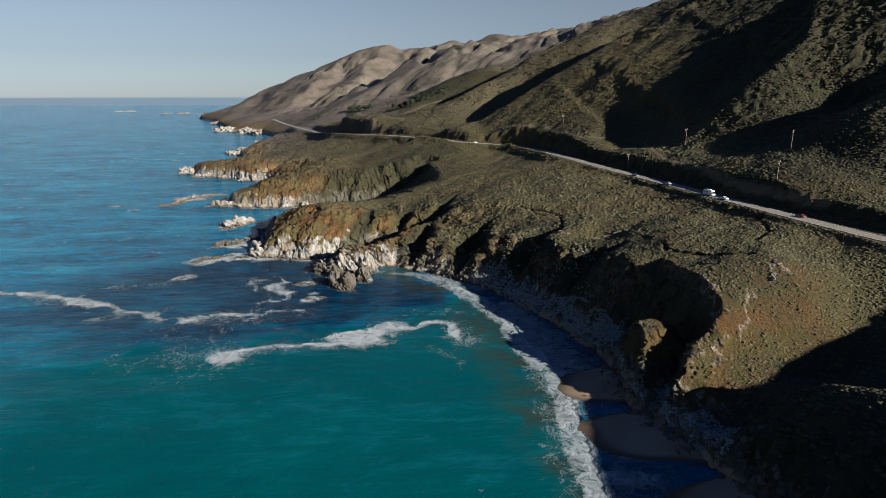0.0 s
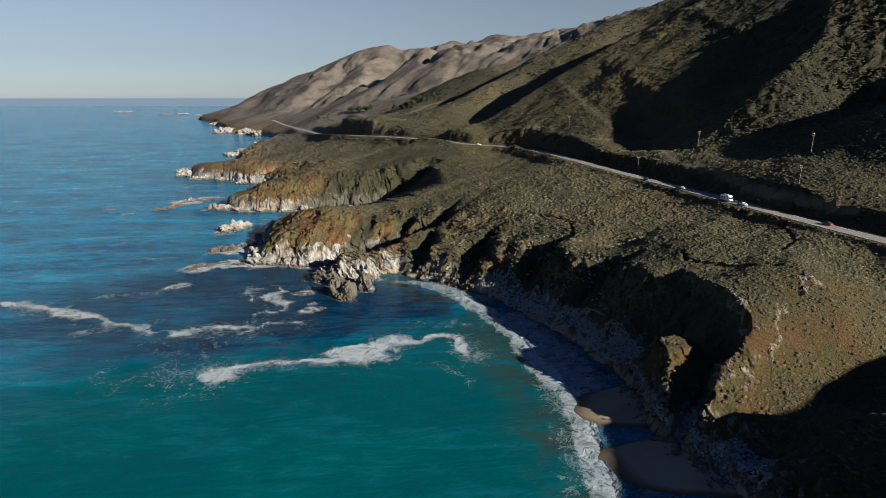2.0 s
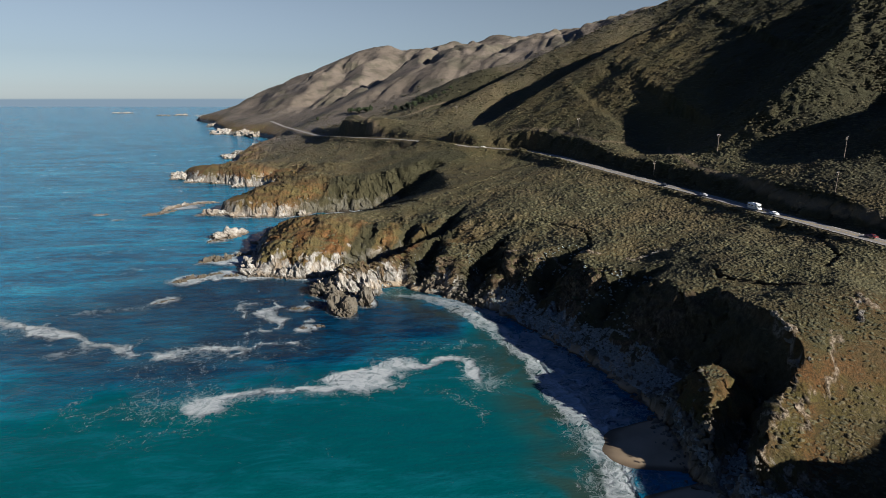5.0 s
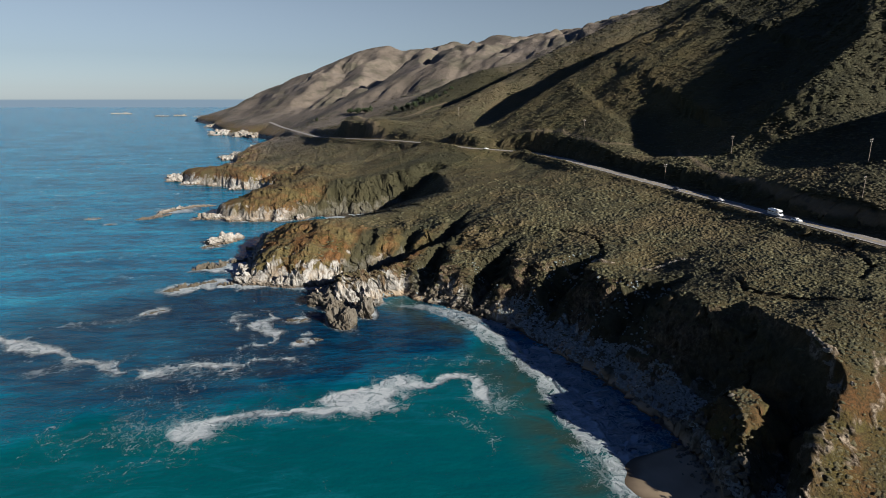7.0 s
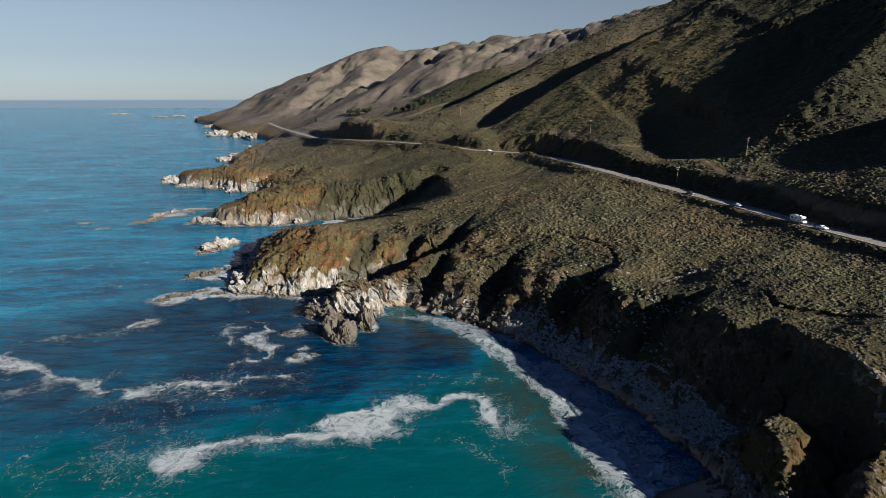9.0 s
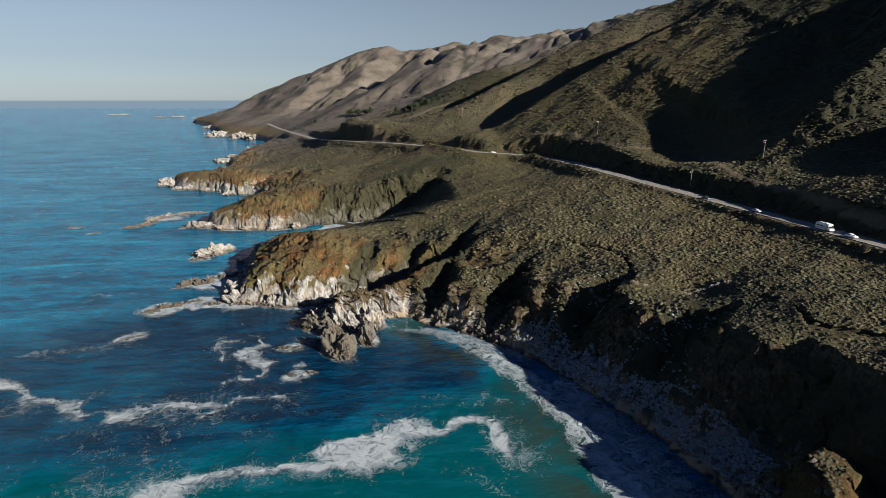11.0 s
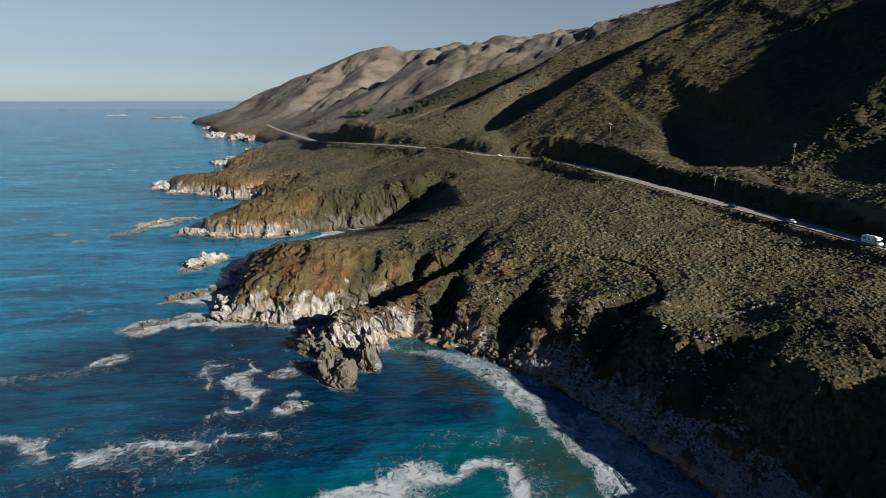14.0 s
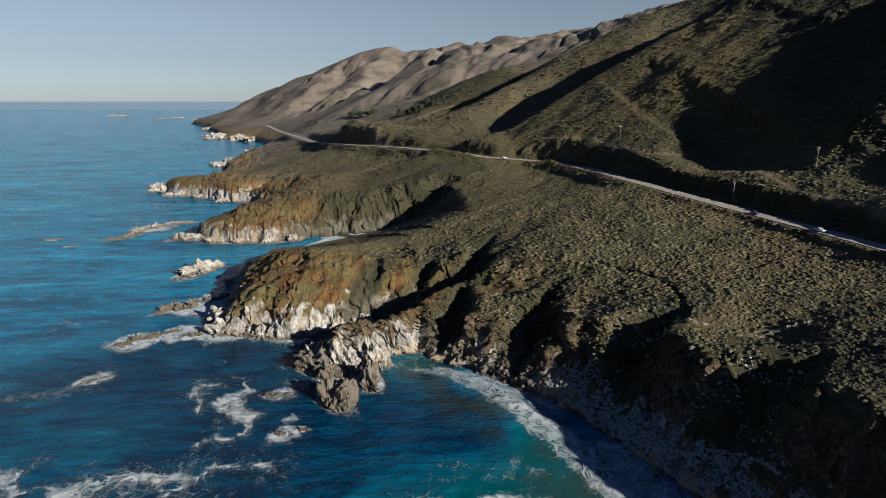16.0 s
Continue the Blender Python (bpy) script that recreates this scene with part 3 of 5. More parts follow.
    back = edge - x + 1.2 * crag + 1.5 * flute * smooth(0, 8, edge - x)
    wall = np.where(x > edge, up, np.maximum(np.minimum(up, brink - 2.0 * np.maximum(back, 0)), 2.0 + 0.45 * np.maximum(d, 0)))
    corner = smooth(144, 151, y) * smooth(218, 204, y) * (d > 0) * smooth(150, 140, x)
    z = z + (wall - z) * corner
    cu, cv = (x - 89) * 0.83 + (y - 178) * 0.56, -(x - 89) * 0.56 + (y - 178) * 0.83
    knob = 20.0 - 1.3 * np.maximum(np.hypot(cu * 0.45, cv) - 4.0, 0) + 1.2 * crag
    knob = np.minimum(knob, 3.0 + 2.4 * d + 2.5 * crag)
    z = np.where(d > 0, np.maximum(z, knob), z)
    # beach in the cove, steep rock bottom elsewhere
    cove = (1 - smooth(235, 300, y)) * smooth(-80, -20, y * 0 + x) * 1.0
    pocket = 1 - smooth(7, 20, np.hypot(x - 5, y - 319))
    lobes = np.exp(-(((y - 128) / 6) ** 2)) + np.exp(-(((y - 161) / 5) ** 2)) + np.exp(-(((y - 192) / 6) ** 2))
    foot = (-0.5 + 2.8 * smooth(208, 190, y)) * cove - 0.8 * pocket - 2.7 * lobes * cove
    out = np.maximum(-d, 0)
    bottom = foot - out * (0.102 * cove + (0.55 - 0.43 * pocket) * (1 - cove)) + 0.15 * cove * fbm(x / 16, y / 10, seed=31)
    z = np.where(d > 0, np.maximum(z, foot * 0.9), np.maximum(bottom, -14))
    sand = np.maximum(cove, pocket) * smooth(3.2, 2.2, z) * np.where(d > 0, smooth(5, 1, d), 1)
    trail = smooth(5.6, 4.2, rd) * 0.6
    for line in TRACKS:
        wide = 0.9 if line[0][1] < 700 else 2.4
        trail = np.maximum(trail, 0.75 * smooth(2.2 * wide, 0.8 * wide, along(line, x, y)[0]))
    trail = trail * (d > 6)
    # grows with distance: parched ground and the painted haze together
    dry_haze = np.clip(smooth(850, 1300, y + 0.6 * (x < -60) * 120) + 0.25 * smooth(560, 800, y), 0, 1)
    steepland = smooth(80, 50, d)
    steepland = np.maximum(steepland, smooth(16, 11, rd) * 0.35)
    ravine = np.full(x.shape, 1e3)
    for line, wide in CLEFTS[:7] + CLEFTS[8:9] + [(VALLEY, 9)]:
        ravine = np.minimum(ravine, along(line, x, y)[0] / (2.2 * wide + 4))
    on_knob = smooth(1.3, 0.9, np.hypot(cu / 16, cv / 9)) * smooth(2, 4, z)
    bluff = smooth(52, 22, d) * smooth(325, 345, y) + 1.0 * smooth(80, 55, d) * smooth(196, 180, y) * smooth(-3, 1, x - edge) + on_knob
    # dark scrub; the dim grazing light on the eastern spurs is painted in too
    lush_shade = np.maximum((0.05 + 0.95 * smooth(205, 260, x - 0.3 * (y - 400))) * smooth(50, 62, z) * (1 - smooth(640, 900, y)), smooth(105, 55, np.hypot((x - 100) * 0.9, y - 985)))
    lush_shade = np.clip(lush_shade + 0.5 * smooth(0.1, 0.7, fbm(x / 60, y / 60, seed=91)) * (1 - far), 0, 1)
    # clefts darkened towards their floors
    lush_shade = np.maximum(lush_shade, smooth(1.0, 0.45, ravine))
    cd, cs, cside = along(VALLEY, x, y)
    # inlet's northern wall darkened
    lush_shade = np.maximum(lush_shade, (cside > 0) * smooth(44, 34, cd) * smooth(-58, -46, x) * smooth(3, 5, z))
    # shade of the southern ground painted in
    lush_shade = np.maximum(lush_shade, smooth(150, 138, y))
    # small shrub shadows on the near slope painted as darker patches
    lush_shade = np.maximum(lush_shade, (0.42 + 0.3 * fbm(x / 11, y / 11, octaves=3, seed=181)) * smooth(80, 55, d) * smooth(200, 184, y) * (x > edge))
    # shade of the wall under the broken edge painted in
    lush_shade = np.maximum(lush_shade, 0.8 * corner * smooth(0, 3, edge - x) * (1 - on_knob))
    # shade of the road's uphill bank painted in
    lush_shade = np.maximum(lush_shade, 0.9 * smooth(6.5, 8.5, rd) * smooth(18, 14, rd) * (side < 0) * smooth(540, 440, y) * (1 - far))
    # trenches darkened along their line
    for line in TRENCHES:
        lush_shade = np.maximum(lush_shade, 0.7 * smooth(1.5, 0.8, along(line, x, y)[0]))
    dry_haze = dry_haze * (1 - 0.9 * smooth(0.3, 0.9, lush_shade))
    return z, sand, trail, dry_haze, d, steepland, lush_shade, np.clip(bluff, 0, 1)


def rim_share(x, y):
    """How much pale rock lies bare along the broken edges."""
    out = np.zeros(x.shape)
    wide = 0.65 + 0.8 * fbm(x / 5, y / 5, octaves=3, seed=121)
    bend = fbm(x / 3.5, y / 3.5, octaves=2, seed=125)
    for line in CRACKS:
        out = np.maximum(out, smooth(1.1, 0.4, along(line, x + 1.5 * bend, y - 1.5 * bend)[0] / np.maximum(wide, 0.3)))
    return out


def sheet(name, xs, ys, zs, material, attrs, label, category, smooth_shade=True):
    """A grid of vertices as one mesh with point attributes."""
    rows, cols = xs.shape
    co = np.stack([xs, ys, zs], -1).reshape(-1, 3)
    i = np.arange(rows * cols).reshape(rows, cols)
    quads = np.stack([i[:-1, :-1], i[:-1, 1:], i[1:, 1:], i[1:, :-1]], -1).reshape(-1, 4)
    me = bpy.data.meshes.new(name)
    me.vertices.add(len(co)), me.loops.add(quads.size), me.polygons.add(len(quads))
    me.vertices.foreach_set("co", co.ravel())
    me.loops.foreach_set("vertex_index", quads.ravel().astype(np.int32))
    me.polygons.foreach_set("loop_start", np.arange(0, quads.size, 4, dtype=np.int32))
    me.polygons.foreach_set("use_smooth", np.full(len(quads), smooth_shade))
    for key, values in attrs.items():
        me.attributes.new(key, "FLOAT", "POINT").data.foreach_set("value", np.asarray(values, np.float32).ravel())
    me.update(), me.validate()
    me.materials.append(material)
    return tagged(new(name, me), label, category, kind="structure")


def soup(name, co, faces, material, shade=True):
    """A mesh from arrays of vertices and triangles."""
    me = bpy.data.meshes.new(name)
    me.vertices.add(len(co)), me.loops.add(faces.size), me.polygons.add(len(faces))
    me.vertices.foreach_set("co", co.astype(np.float32).ravel())
    me.loops.foreach_set("vertex_index", faces.ravel().astype(np.int32))
    me.polygons.foreach_set("loop_start", np.arange(0, faces.size, 3, dtype=np.int32))
    me.polygons.foreach_set("use_smooth", np.full(len(faces), shade))
    me.update(), me.validate()
    me.materials.append(material)
    return new(name, me)


# the land, a fan of rows that widen with distance
row = list(np.arange(-480, 56, 12.0)) + [56.0]
while row[-1] < 4600:
    row.append(row[-1] + (max(0.85, 0.0029 * row[-1]) if row[-1] < 620 else 0.0046 * row[-1] if row[-1] < 1300 else 0.0055 * row[-1]))
row = np.array(row)
west = np.interp(row, [-480, 300, 360, 520, 750, 1500, 2400, 2950, 4600], [20, -60, -130, -175, -285, -430, -700, -960, -900])
east = np.maximum(420, 0.97 * row + 140)
u = np.linspace(0, 1, 620)
foot_x = np.interp(row, [-480, 160, 200, 250, 300, 340, 450, 560, 700, 1500, 4600], [88, 80, 78, 62, 20, -55, -80, -110, -170, -300, -700])
for _ in range(3):
    foot_x = np.convolve(np.pad(foot_x, 6, mode="edge"), np.ones(13) / 13, "valid")
cliff_a, cliff_b = np.maximum(foot_x - 14, west + 6), foot_x + 95 + 0.10 * np.maximum(row - 300, 0)
cliff_b = np.minimum(cliff_b, east - 60)
gx = np.stack([np.interp(u, [0, 0.05, 0.50, 1], [w, a, b, e]) for w, a, b, e in zip(west, cliff_a, cliff_b, east)])
gy = np.repeat(row[:, None], len(u), 1)
gz, sand, trail, dry_haze, coast_gap, steepland, lush_shade, bluff = land(gx, gy)
bare = rim_share(gx, gy)
gz = gz + bare * 1.6 * (ridged(gx / 2.6, gy / 2.6, octaves=3, seed=123) - 0.45)
# crags: push steep ground sideways
slope = np.hypot(np.gradient(gz, axis=1) / np.gradient(gx, axis=1), np.gradient(gz, axis=0) / np.gradient(gy, axis=0))
rough = smooth(0.55, 1.1, slope) * (coast_gap > -4) * (1 - smooth(600, 1200, gy)) * (1 - 0.9 * smooth(104, 112, gx) * smooth(204, 192, gy) * smooth(135, 145, gy))
cx = gx + rough * 2.6 * fbm(gx / 4.5, gy / 4.5, gz / 7, 4, 41, 0.6)
cy = gy + rough * 2.6 * fbm(gx / 4.5, gy / 4.5, gz / 7, 4, 47, 0.6)
cz = gz + rough * 1.1 * fbm(gx / 4, gy / 4, gz / 4, 3, 43)
sheet("ground", cx, cy, cz, MAT_GROUND, {"sand": sand, "trail": trail, "dry_haze": dry_haze, "cliff": steepland, "lush_shade": lush_shade, "bluff": bluff, "rim": bare},
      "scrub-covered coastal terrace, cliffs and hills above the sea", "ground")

# rocks that stand in the water: x, y, half length, half width, height, turn, kind
PALE, DARK, LOW = "pale jagged granite rock standing in the surf", "dark wet sea stack of layered rock in the cove", "low wave-washed reef rock ringed with foam"
ROCKS_A = [
    (-20, 290, 5.0, 6.5, 8.0, 0.4, DARK), (-10, 302, 3.2, 6.0, 6.5, 0.2, DARK), (-30, 317, 6.5, 6.0, 6.5, 0.1, DARK), (-24, 309, 4.5, 5.0, 4.0, 0.8, DARK),
    (-19, 318, 6.0, 5.0, 5.5, 0.1, PALE), (-8, 316, 5.0, 4.5, 5.0, 0.5, PALE), (-31, 328, 5.0, 4.0, 4.5, 0.3, PALE), (-40, 296, 3.6, 2.0, 1.3, 0.1, LOW),
    (-32, 273, 4.0, 2.5, 0.9, 0.3, LOW), (-104, 347, 7.0, 3.0, 2.4, 0.5, LOW), (-96, 354, 5.0, 2.6, 1.6, 0.6, LOW), (-84, 350, 3.6, 2.6, 2.0, 0.2, LOW),
    (-100, 384, 8.0, 3.0, 2.8, 0.5, LOW), (-90, 394, 6.0, 3.0, 2.2, 0.4, LOW), (-81, 402, 5.0, 3.0, 2.0, 0.9, LOW), (-84, 424, 4.0, 3.5, 4.0, 0.2, PALE),
]
ROCKS_B = [
    (-79, 434, 4.0, 4.0, 5.0, 0.7, PALE), (-108, 446, 13.0, 5.0, 4.6, 0.9, PALE), (-114, 432, 5.0, 2.6, 1.6, 0.2, LOW), (-186, 535, 12.0, 4.5, 2.0, 0.9, LOW),
    (-182, 560, 13.0, 5.0, 2.8, 1.0, LOW), (-168, 577, 12.0, 4.0, 2.4, 0.7, LOW), (-231, 531, 5.0, 2.6, 2.0, 0.1, LOW), (-209, 510, 3.0, 1.6, 1.0, 0.3, LOW),
    (-106, 312, 5.0, 2.0, 0.7, 0.7, LOW), (-72, 354, 6.0, 5.0, 4.5, 0.4, PALE), (-64, 351, 6.0, 4.0, 3.5, 0.1, PALE), (-76, 366, 5.0, 6.0, 4.0, 1.1, PALE),
    (-55, 349, 6.0, 3.5, 3.5, 0.8, PALE), (-46, 345, 6.5, 3.0, 4.0, 0.2, PALE), (-74, 382, 5.0, 8.0, 5.0, 0.3, PALE), (-78, 410, 4.0, 9.0, 4.5, 0.1, PALE),
]
ROCKS_C = [
    (-36, 346, 5.0, 3.0, 3.5, 0.5, PALE), (-26, 351, 5.0, 3.0, 3.5, 0.9, PALE), (-15, 356, 5.0, 3.0, 3.0, 0.3, PALE), (-142, 525, 7.0, 4.0, 4.0, 0.1, PALE),
    (-150, 523, 4.0, 2.5, 2.0, 0.3, LOW), (-132, 526, 6.0, 5.0, 4.0, 0.2, PALE), (-118, 515, 7.0, 3.5, 3.5, 0.3, PALE), (-100, 512, 7.0, 3.0, 3.0, 0.1, PALE),
    (-82, 512, 6.0, 3.0, 3.0, 0.4, PALE), (-66, 517, 6.0, 3.0, 3.0, 0.9, PALE), (-232, 745, 12.0, 7.0, 5.0, 0.4, PALE), (-210, 716, 11.0, 6.0, 5.0, 0.2, PALE),
]
ROCKS = ROCKS_A + ROCKS_B + ROCKS_C

# the sea
BREAK = [(9, 313), (20, 305), (36, 285), (46, 262), (51, 240), (55, 218), (58, 200), (60, 182), (59, 166), (57, 150), (55, 136), (53, 120), (52, 60), (50, -100)]
STREAK_A = [(-210, 300), (-172, 292), (-150, 284), (-132, 273), (-116, 263), (-100, 255), (-88, 250), (-78, 250), (-68, 252), (-58, 255)]
STREAK_B = [(-60, 208), (-56, 211), (-49, 214), (-42, 216), (-32, 217), (-22, 217), (-15, 221), (-8, 228), (3, 233), (11, 235), (20, 240), (28, 235), (32, 227), (36, 217)]
row = list(np.arange(-480, 40, 14.0))
while row[-1] < 4930:
    row.append(row[-1] + max(1.0, 0.0085 * row[-1]))
row = np.array(row)
west = -0.74 * np.maximum(row, 60) - 330
east = np.interp(row, [-480, 250, 330, 420, 520, 600, 760, 3000, 4930], [120, 110, 60, 20, 20, -60, -100, -350, 1500])
u = np.linspace(0, 1, 400) ** 0.8
sx = west[:, None] + (east - west)[:, None] * u[None]
sy = np.repeat(row[:, None], len(u), 1)
sd, _, _ = along(SHORE, sx, sy)
sd = np.where(inside(LAND, sx, sy), 0, sd)
bd, _, _ = along(BREAK, sx, sy)
bside = np.where(inside(BREAK + [(400, -100), (400, 313)], sx, sy), 1, -1)
bd = bd * bside
wob = fbm(sx / 18, sy / 18, octaves=4, seed=63)
wob2 = fbm(sx / 45, sy / 45, octaves=4, seed=65)
wob3 = fbm(sx / 9, sy / 9, octaves=4, seed=67)
in_cove = 1 - smooth(300, 318, sy)
head = smooth(316, 332, sy)
# the breaker: sharp on its landward side, thinning seaward
bw = bd + 1.8 * fbm(sx / 12, sy / 12, seed=61)
foam = (0.66 + 0.16 * smooth(0.0, 3.0, bw)) * smooth(-7.5, -3.0, bw) * smooth(6.0, 3.0, bw) * smooth(-200, 60, sy) * (1 - smooth(308, 318, sy))
foam = np.maximum(foam, 0.42 * smooth(-17, -5, bw) * (bw < 0) * in_cove * smooth(0.5, -0.4, wob2 + 0.008 * (sy - 170)))
# lace on the backwash between breaker and cliffs
foam = np.maximum(foam, 0.74 * smooth(38, 6, bd) * (bd > 0) * in_cove * smooth(-1.1, 0.4, wob))
# surf round the headlands
foam = np.maximum(foam, head * (0.85 * smooth(np.maximum(5 + 5 * wob, 1.5), 0.5, sd) + 0.28 * smooth(26, 4, sd) * smooth(0.0, 0.7, wob)))


def raft(line, widths, strength, fringe):
    """Foam along a line whose width swells and thins, with a loose fringe."""
    d, share, _ = along(line, sx + 2.5 * wob3 + 4.0 * wob, sy + 2.5 * wob3 - 3.0 * wob)
    w = np.interp(share, np.linspace(0, 1, len(widths)), widths) * np.maximum(1 + 0.5 * wob2 + 0.5 * wob, 0.45)
    return np.maximum(strength * (0.80 + 0.25 * wob2) * smooth(1.6 * w, 0.1 * w, d), 0.42 * smooth(w + 1.3 * fringe, w * 0.4, d) * (0.75 + 0.6 * wob))


foam = np.maximum(foam, raft(STREAK_A, [2.0, 3.5, 4.5, 5.5, 6.0, 6.0, 5.5, 4.5, 3.0], 1.1, 14))
foam = np.maximum(foam, raft(STREAK_B, [3.0, 3.0, 1.8, 1.4, 1.8, 3.4, 6.5, 6.5, 4.0, 2.4, 2.6, 2.8, 2.6, 1.6], 1.0, 12))
foam = np.maximum(foam, raft([(-68, 252), (-60, 246), (-53, 258), (-45, 259), (-34, 256)], [2.0, 3.0, 2.2, 1.5], 0.80, 12))
foam = np.maximum(foam, raft([(-54, 312), (-52, 301), (-57, 292), (-47, 285), (-49, 274), (-60, 268)], [1.2, 2.0, 2.6, 2.0, 1.4], 0.95, 6))
foam = np.maximum(foam, raft([(-58, 310), (-66, 300), (-62, 288)], [1.0, 1.8, 1.2], 0.8, 6))
foam = np.maximum(foam, raft([(-150, 300), (-128, 300), (-112, 304), (-104, 312)], [2.0, 3.5, 4.0, 2.0], 0.60, 13))
foam = np.maximum(foam, raft([(-150, 372), (-138, 366), (-126, 372)], [1.5, 3.0, 1.5], 0.6, 8))
foam = np.maximum(foam, raft([(-178, 404), (-164, 412), (-150, 430)], [0.8, 2.0, 0.8], 0.5, 8))
foam = np.maximum(foam, raft([(24, 246), (30, 255), (38, 248)], [1.2, 2.2, 1.2], 0.5, 6))
foam = np.maximum(foam, raft([(16, 214), (24, 206), (30, 196)], [1.0, 2.0, 1.0], 0.34, 7))
for px, py, pr, ps in ((-9, 226, 24, 1.25), (-57, 209, 11, 1.15), (4, 234, 15, 0.9), (-74, 376, 18, 0.9), (-70, 348, 14, 0.9), (-78, 214, 46, 0.36), (-62, 252, 42, 0.42), (14, 248, 30, 0.30), (-40, 236, 16, 0.36), (-58, 262, 22, 0.36), (-14, 280, 8, 0.40), (-34, 280, 9, 1.0), (-90, 351, 24, 1.7), (-94, 391, 24, 1.7), (-178, 560, 30, 1.2), (-34, 303, 10, 0.5), (-12, 296, 8, 0.5), (-72, 202, 18, 0.30)):
    foam = np.maximum(foam, ps * smooth(pr * np.maximum(1 + 0.6 * wob + 0.3 * wob3, 0.3), pr * 0.1, np.hypot(sx - px, (sy - py) * 1.3)))
for x, y, a, b, h, turn, kind in ROCKS:
    c, q = math.cos(turn), math.sin(turn)
    rx, ry = (c * (sx - x) + q * (sy - y)) / (a + 3.4), (-q * (sx - x) + c * (sy - y)) / (b + 3.4)
    foam = np.maximum(foam, 0.85 * smooth(np.maximum(1.15 + 0.5 * wob3, 0.7), 0.55, np.hypot(rx, ry)))
# drifting veins off the headland
warp_x, warp_y = sx + 14 * fbm(sx / 50, sy / 50, octaves=3, seed=101), sy + 14 * fbm(sx / 50, sy / 50, octaves=3, seed=103)
veins = ridged(warp_x / 52, warp_y / 24, octaves=3, seed=105)
v2, v3 = np.quantile(veins, [0.88, 0.98])
zone = smooth(185, 25, sd) * smooth(222, 246, sy) * smooth(760, 380, sy) * (1 - 0.8 * smooth(-30, -8, sx) * smooth(328, 305, sy))
foam = np.maximum(foam, zone * 0.36 * smooth(v2, v3, veins) * (0.4 + 0.6 * smooth(-0.3, 0.5, wob2)))
lobes = np.exp(-(((sy - 128) / 6) ** 2)) + np.exp(-(((sy - 161) / 5) ** 2)) + np.exp(-(((sy - 192) / 6) ** 2))
foam = np.maximum(foam, 0.50 * np.clip(1.4 * lobes, 0, 1) * (bd > 0) * smooth(34, 22, bd) * (0.85 + 0.3 * wob))
caps = smooth(0.62, 0.95, fbm(sx / 30 + sy / 90, sy / 7, octaves=4, seed=109)) * smooth(300, 420, sy) * smooth(1700, 900, sy) * smooth(420, 120, sd)
foam = np.maximum(foam, 0.5 * caps)
TEAL = [(-420, 200), (-150, 222), (-78, 218), (-40, 224), (-16, 226), (9, 238), (30, 250), (42, 275)]
line = np.interp(sx, [p[0] for p in TEAL], [p[1] for p in TEAL])
shallow = smooth(28, -22, sy - line + 10 * wob) * (0.25 + 0.75 * smooth(-200, -40, sx)) * smooth(-420, -180, sx) + 0.25 * smooth(120, 0, sy - line)
shallow = shallow * (1 - 0.9 * (bd > 3) * in_cove)
shallow = np.maximum(shallow, 0.5 * smooth(14, 2, sd) * head)
lagoon = smooth(17, 5, np.hypot(sx - 7, sy - 315))
shallow = np.maximum(shallow, lagoon)
foam = np.maximum(foam, 0.34 * lagoon)
murk = smooth(-30, -8, bd) * (bd < 3) * in_cove * smooth(60, 110, sy) * 0.95 * smooth(-0.9, 0.3, wob)
kelp = smooth(130, 45, np.hypot((sx + 45) * 0.75, (sy - 280) * 1.15)) * (1.1 + 0.5 * wob2) * (1 - 0.8 * np.clip(shallow, 0, 1)) * (1 - smooth(-12, -2, bd) * in_cove)
murk = np.maximum(murk, 0.5 * lagoon)
sz = 0.18 * fbm(sx / 24 + sy / 60, sy / 14, octaves=3, seed=71) + 0.45 * smooth(7, 0.5, np.abs(bd)) * in_cove * (1 - smooth(290, 312, sy)) * (0.7 + 0.5 * wob)
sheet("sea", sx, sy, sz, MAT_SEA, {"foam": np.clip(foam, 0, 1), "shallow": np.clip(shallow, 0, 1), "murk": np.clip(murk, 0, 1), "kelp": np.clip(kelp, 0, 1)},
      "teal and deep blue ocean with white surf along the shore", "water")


# ---- rocks, scrub and trees ----
def ball(levels):
    bm = bmesh.new()
    bmesh.ops.create_icosphere(bm, subdivisions=levels, radius=1)
    co = np.array([v.co for v in bm.verts])
    faces = np.array([[v.index for v in f.verts] for f in bm.faces])
    bm.free()
    return co, faces


BALLS = {n: ball(n) for n in (1, 2, 4, 5)}


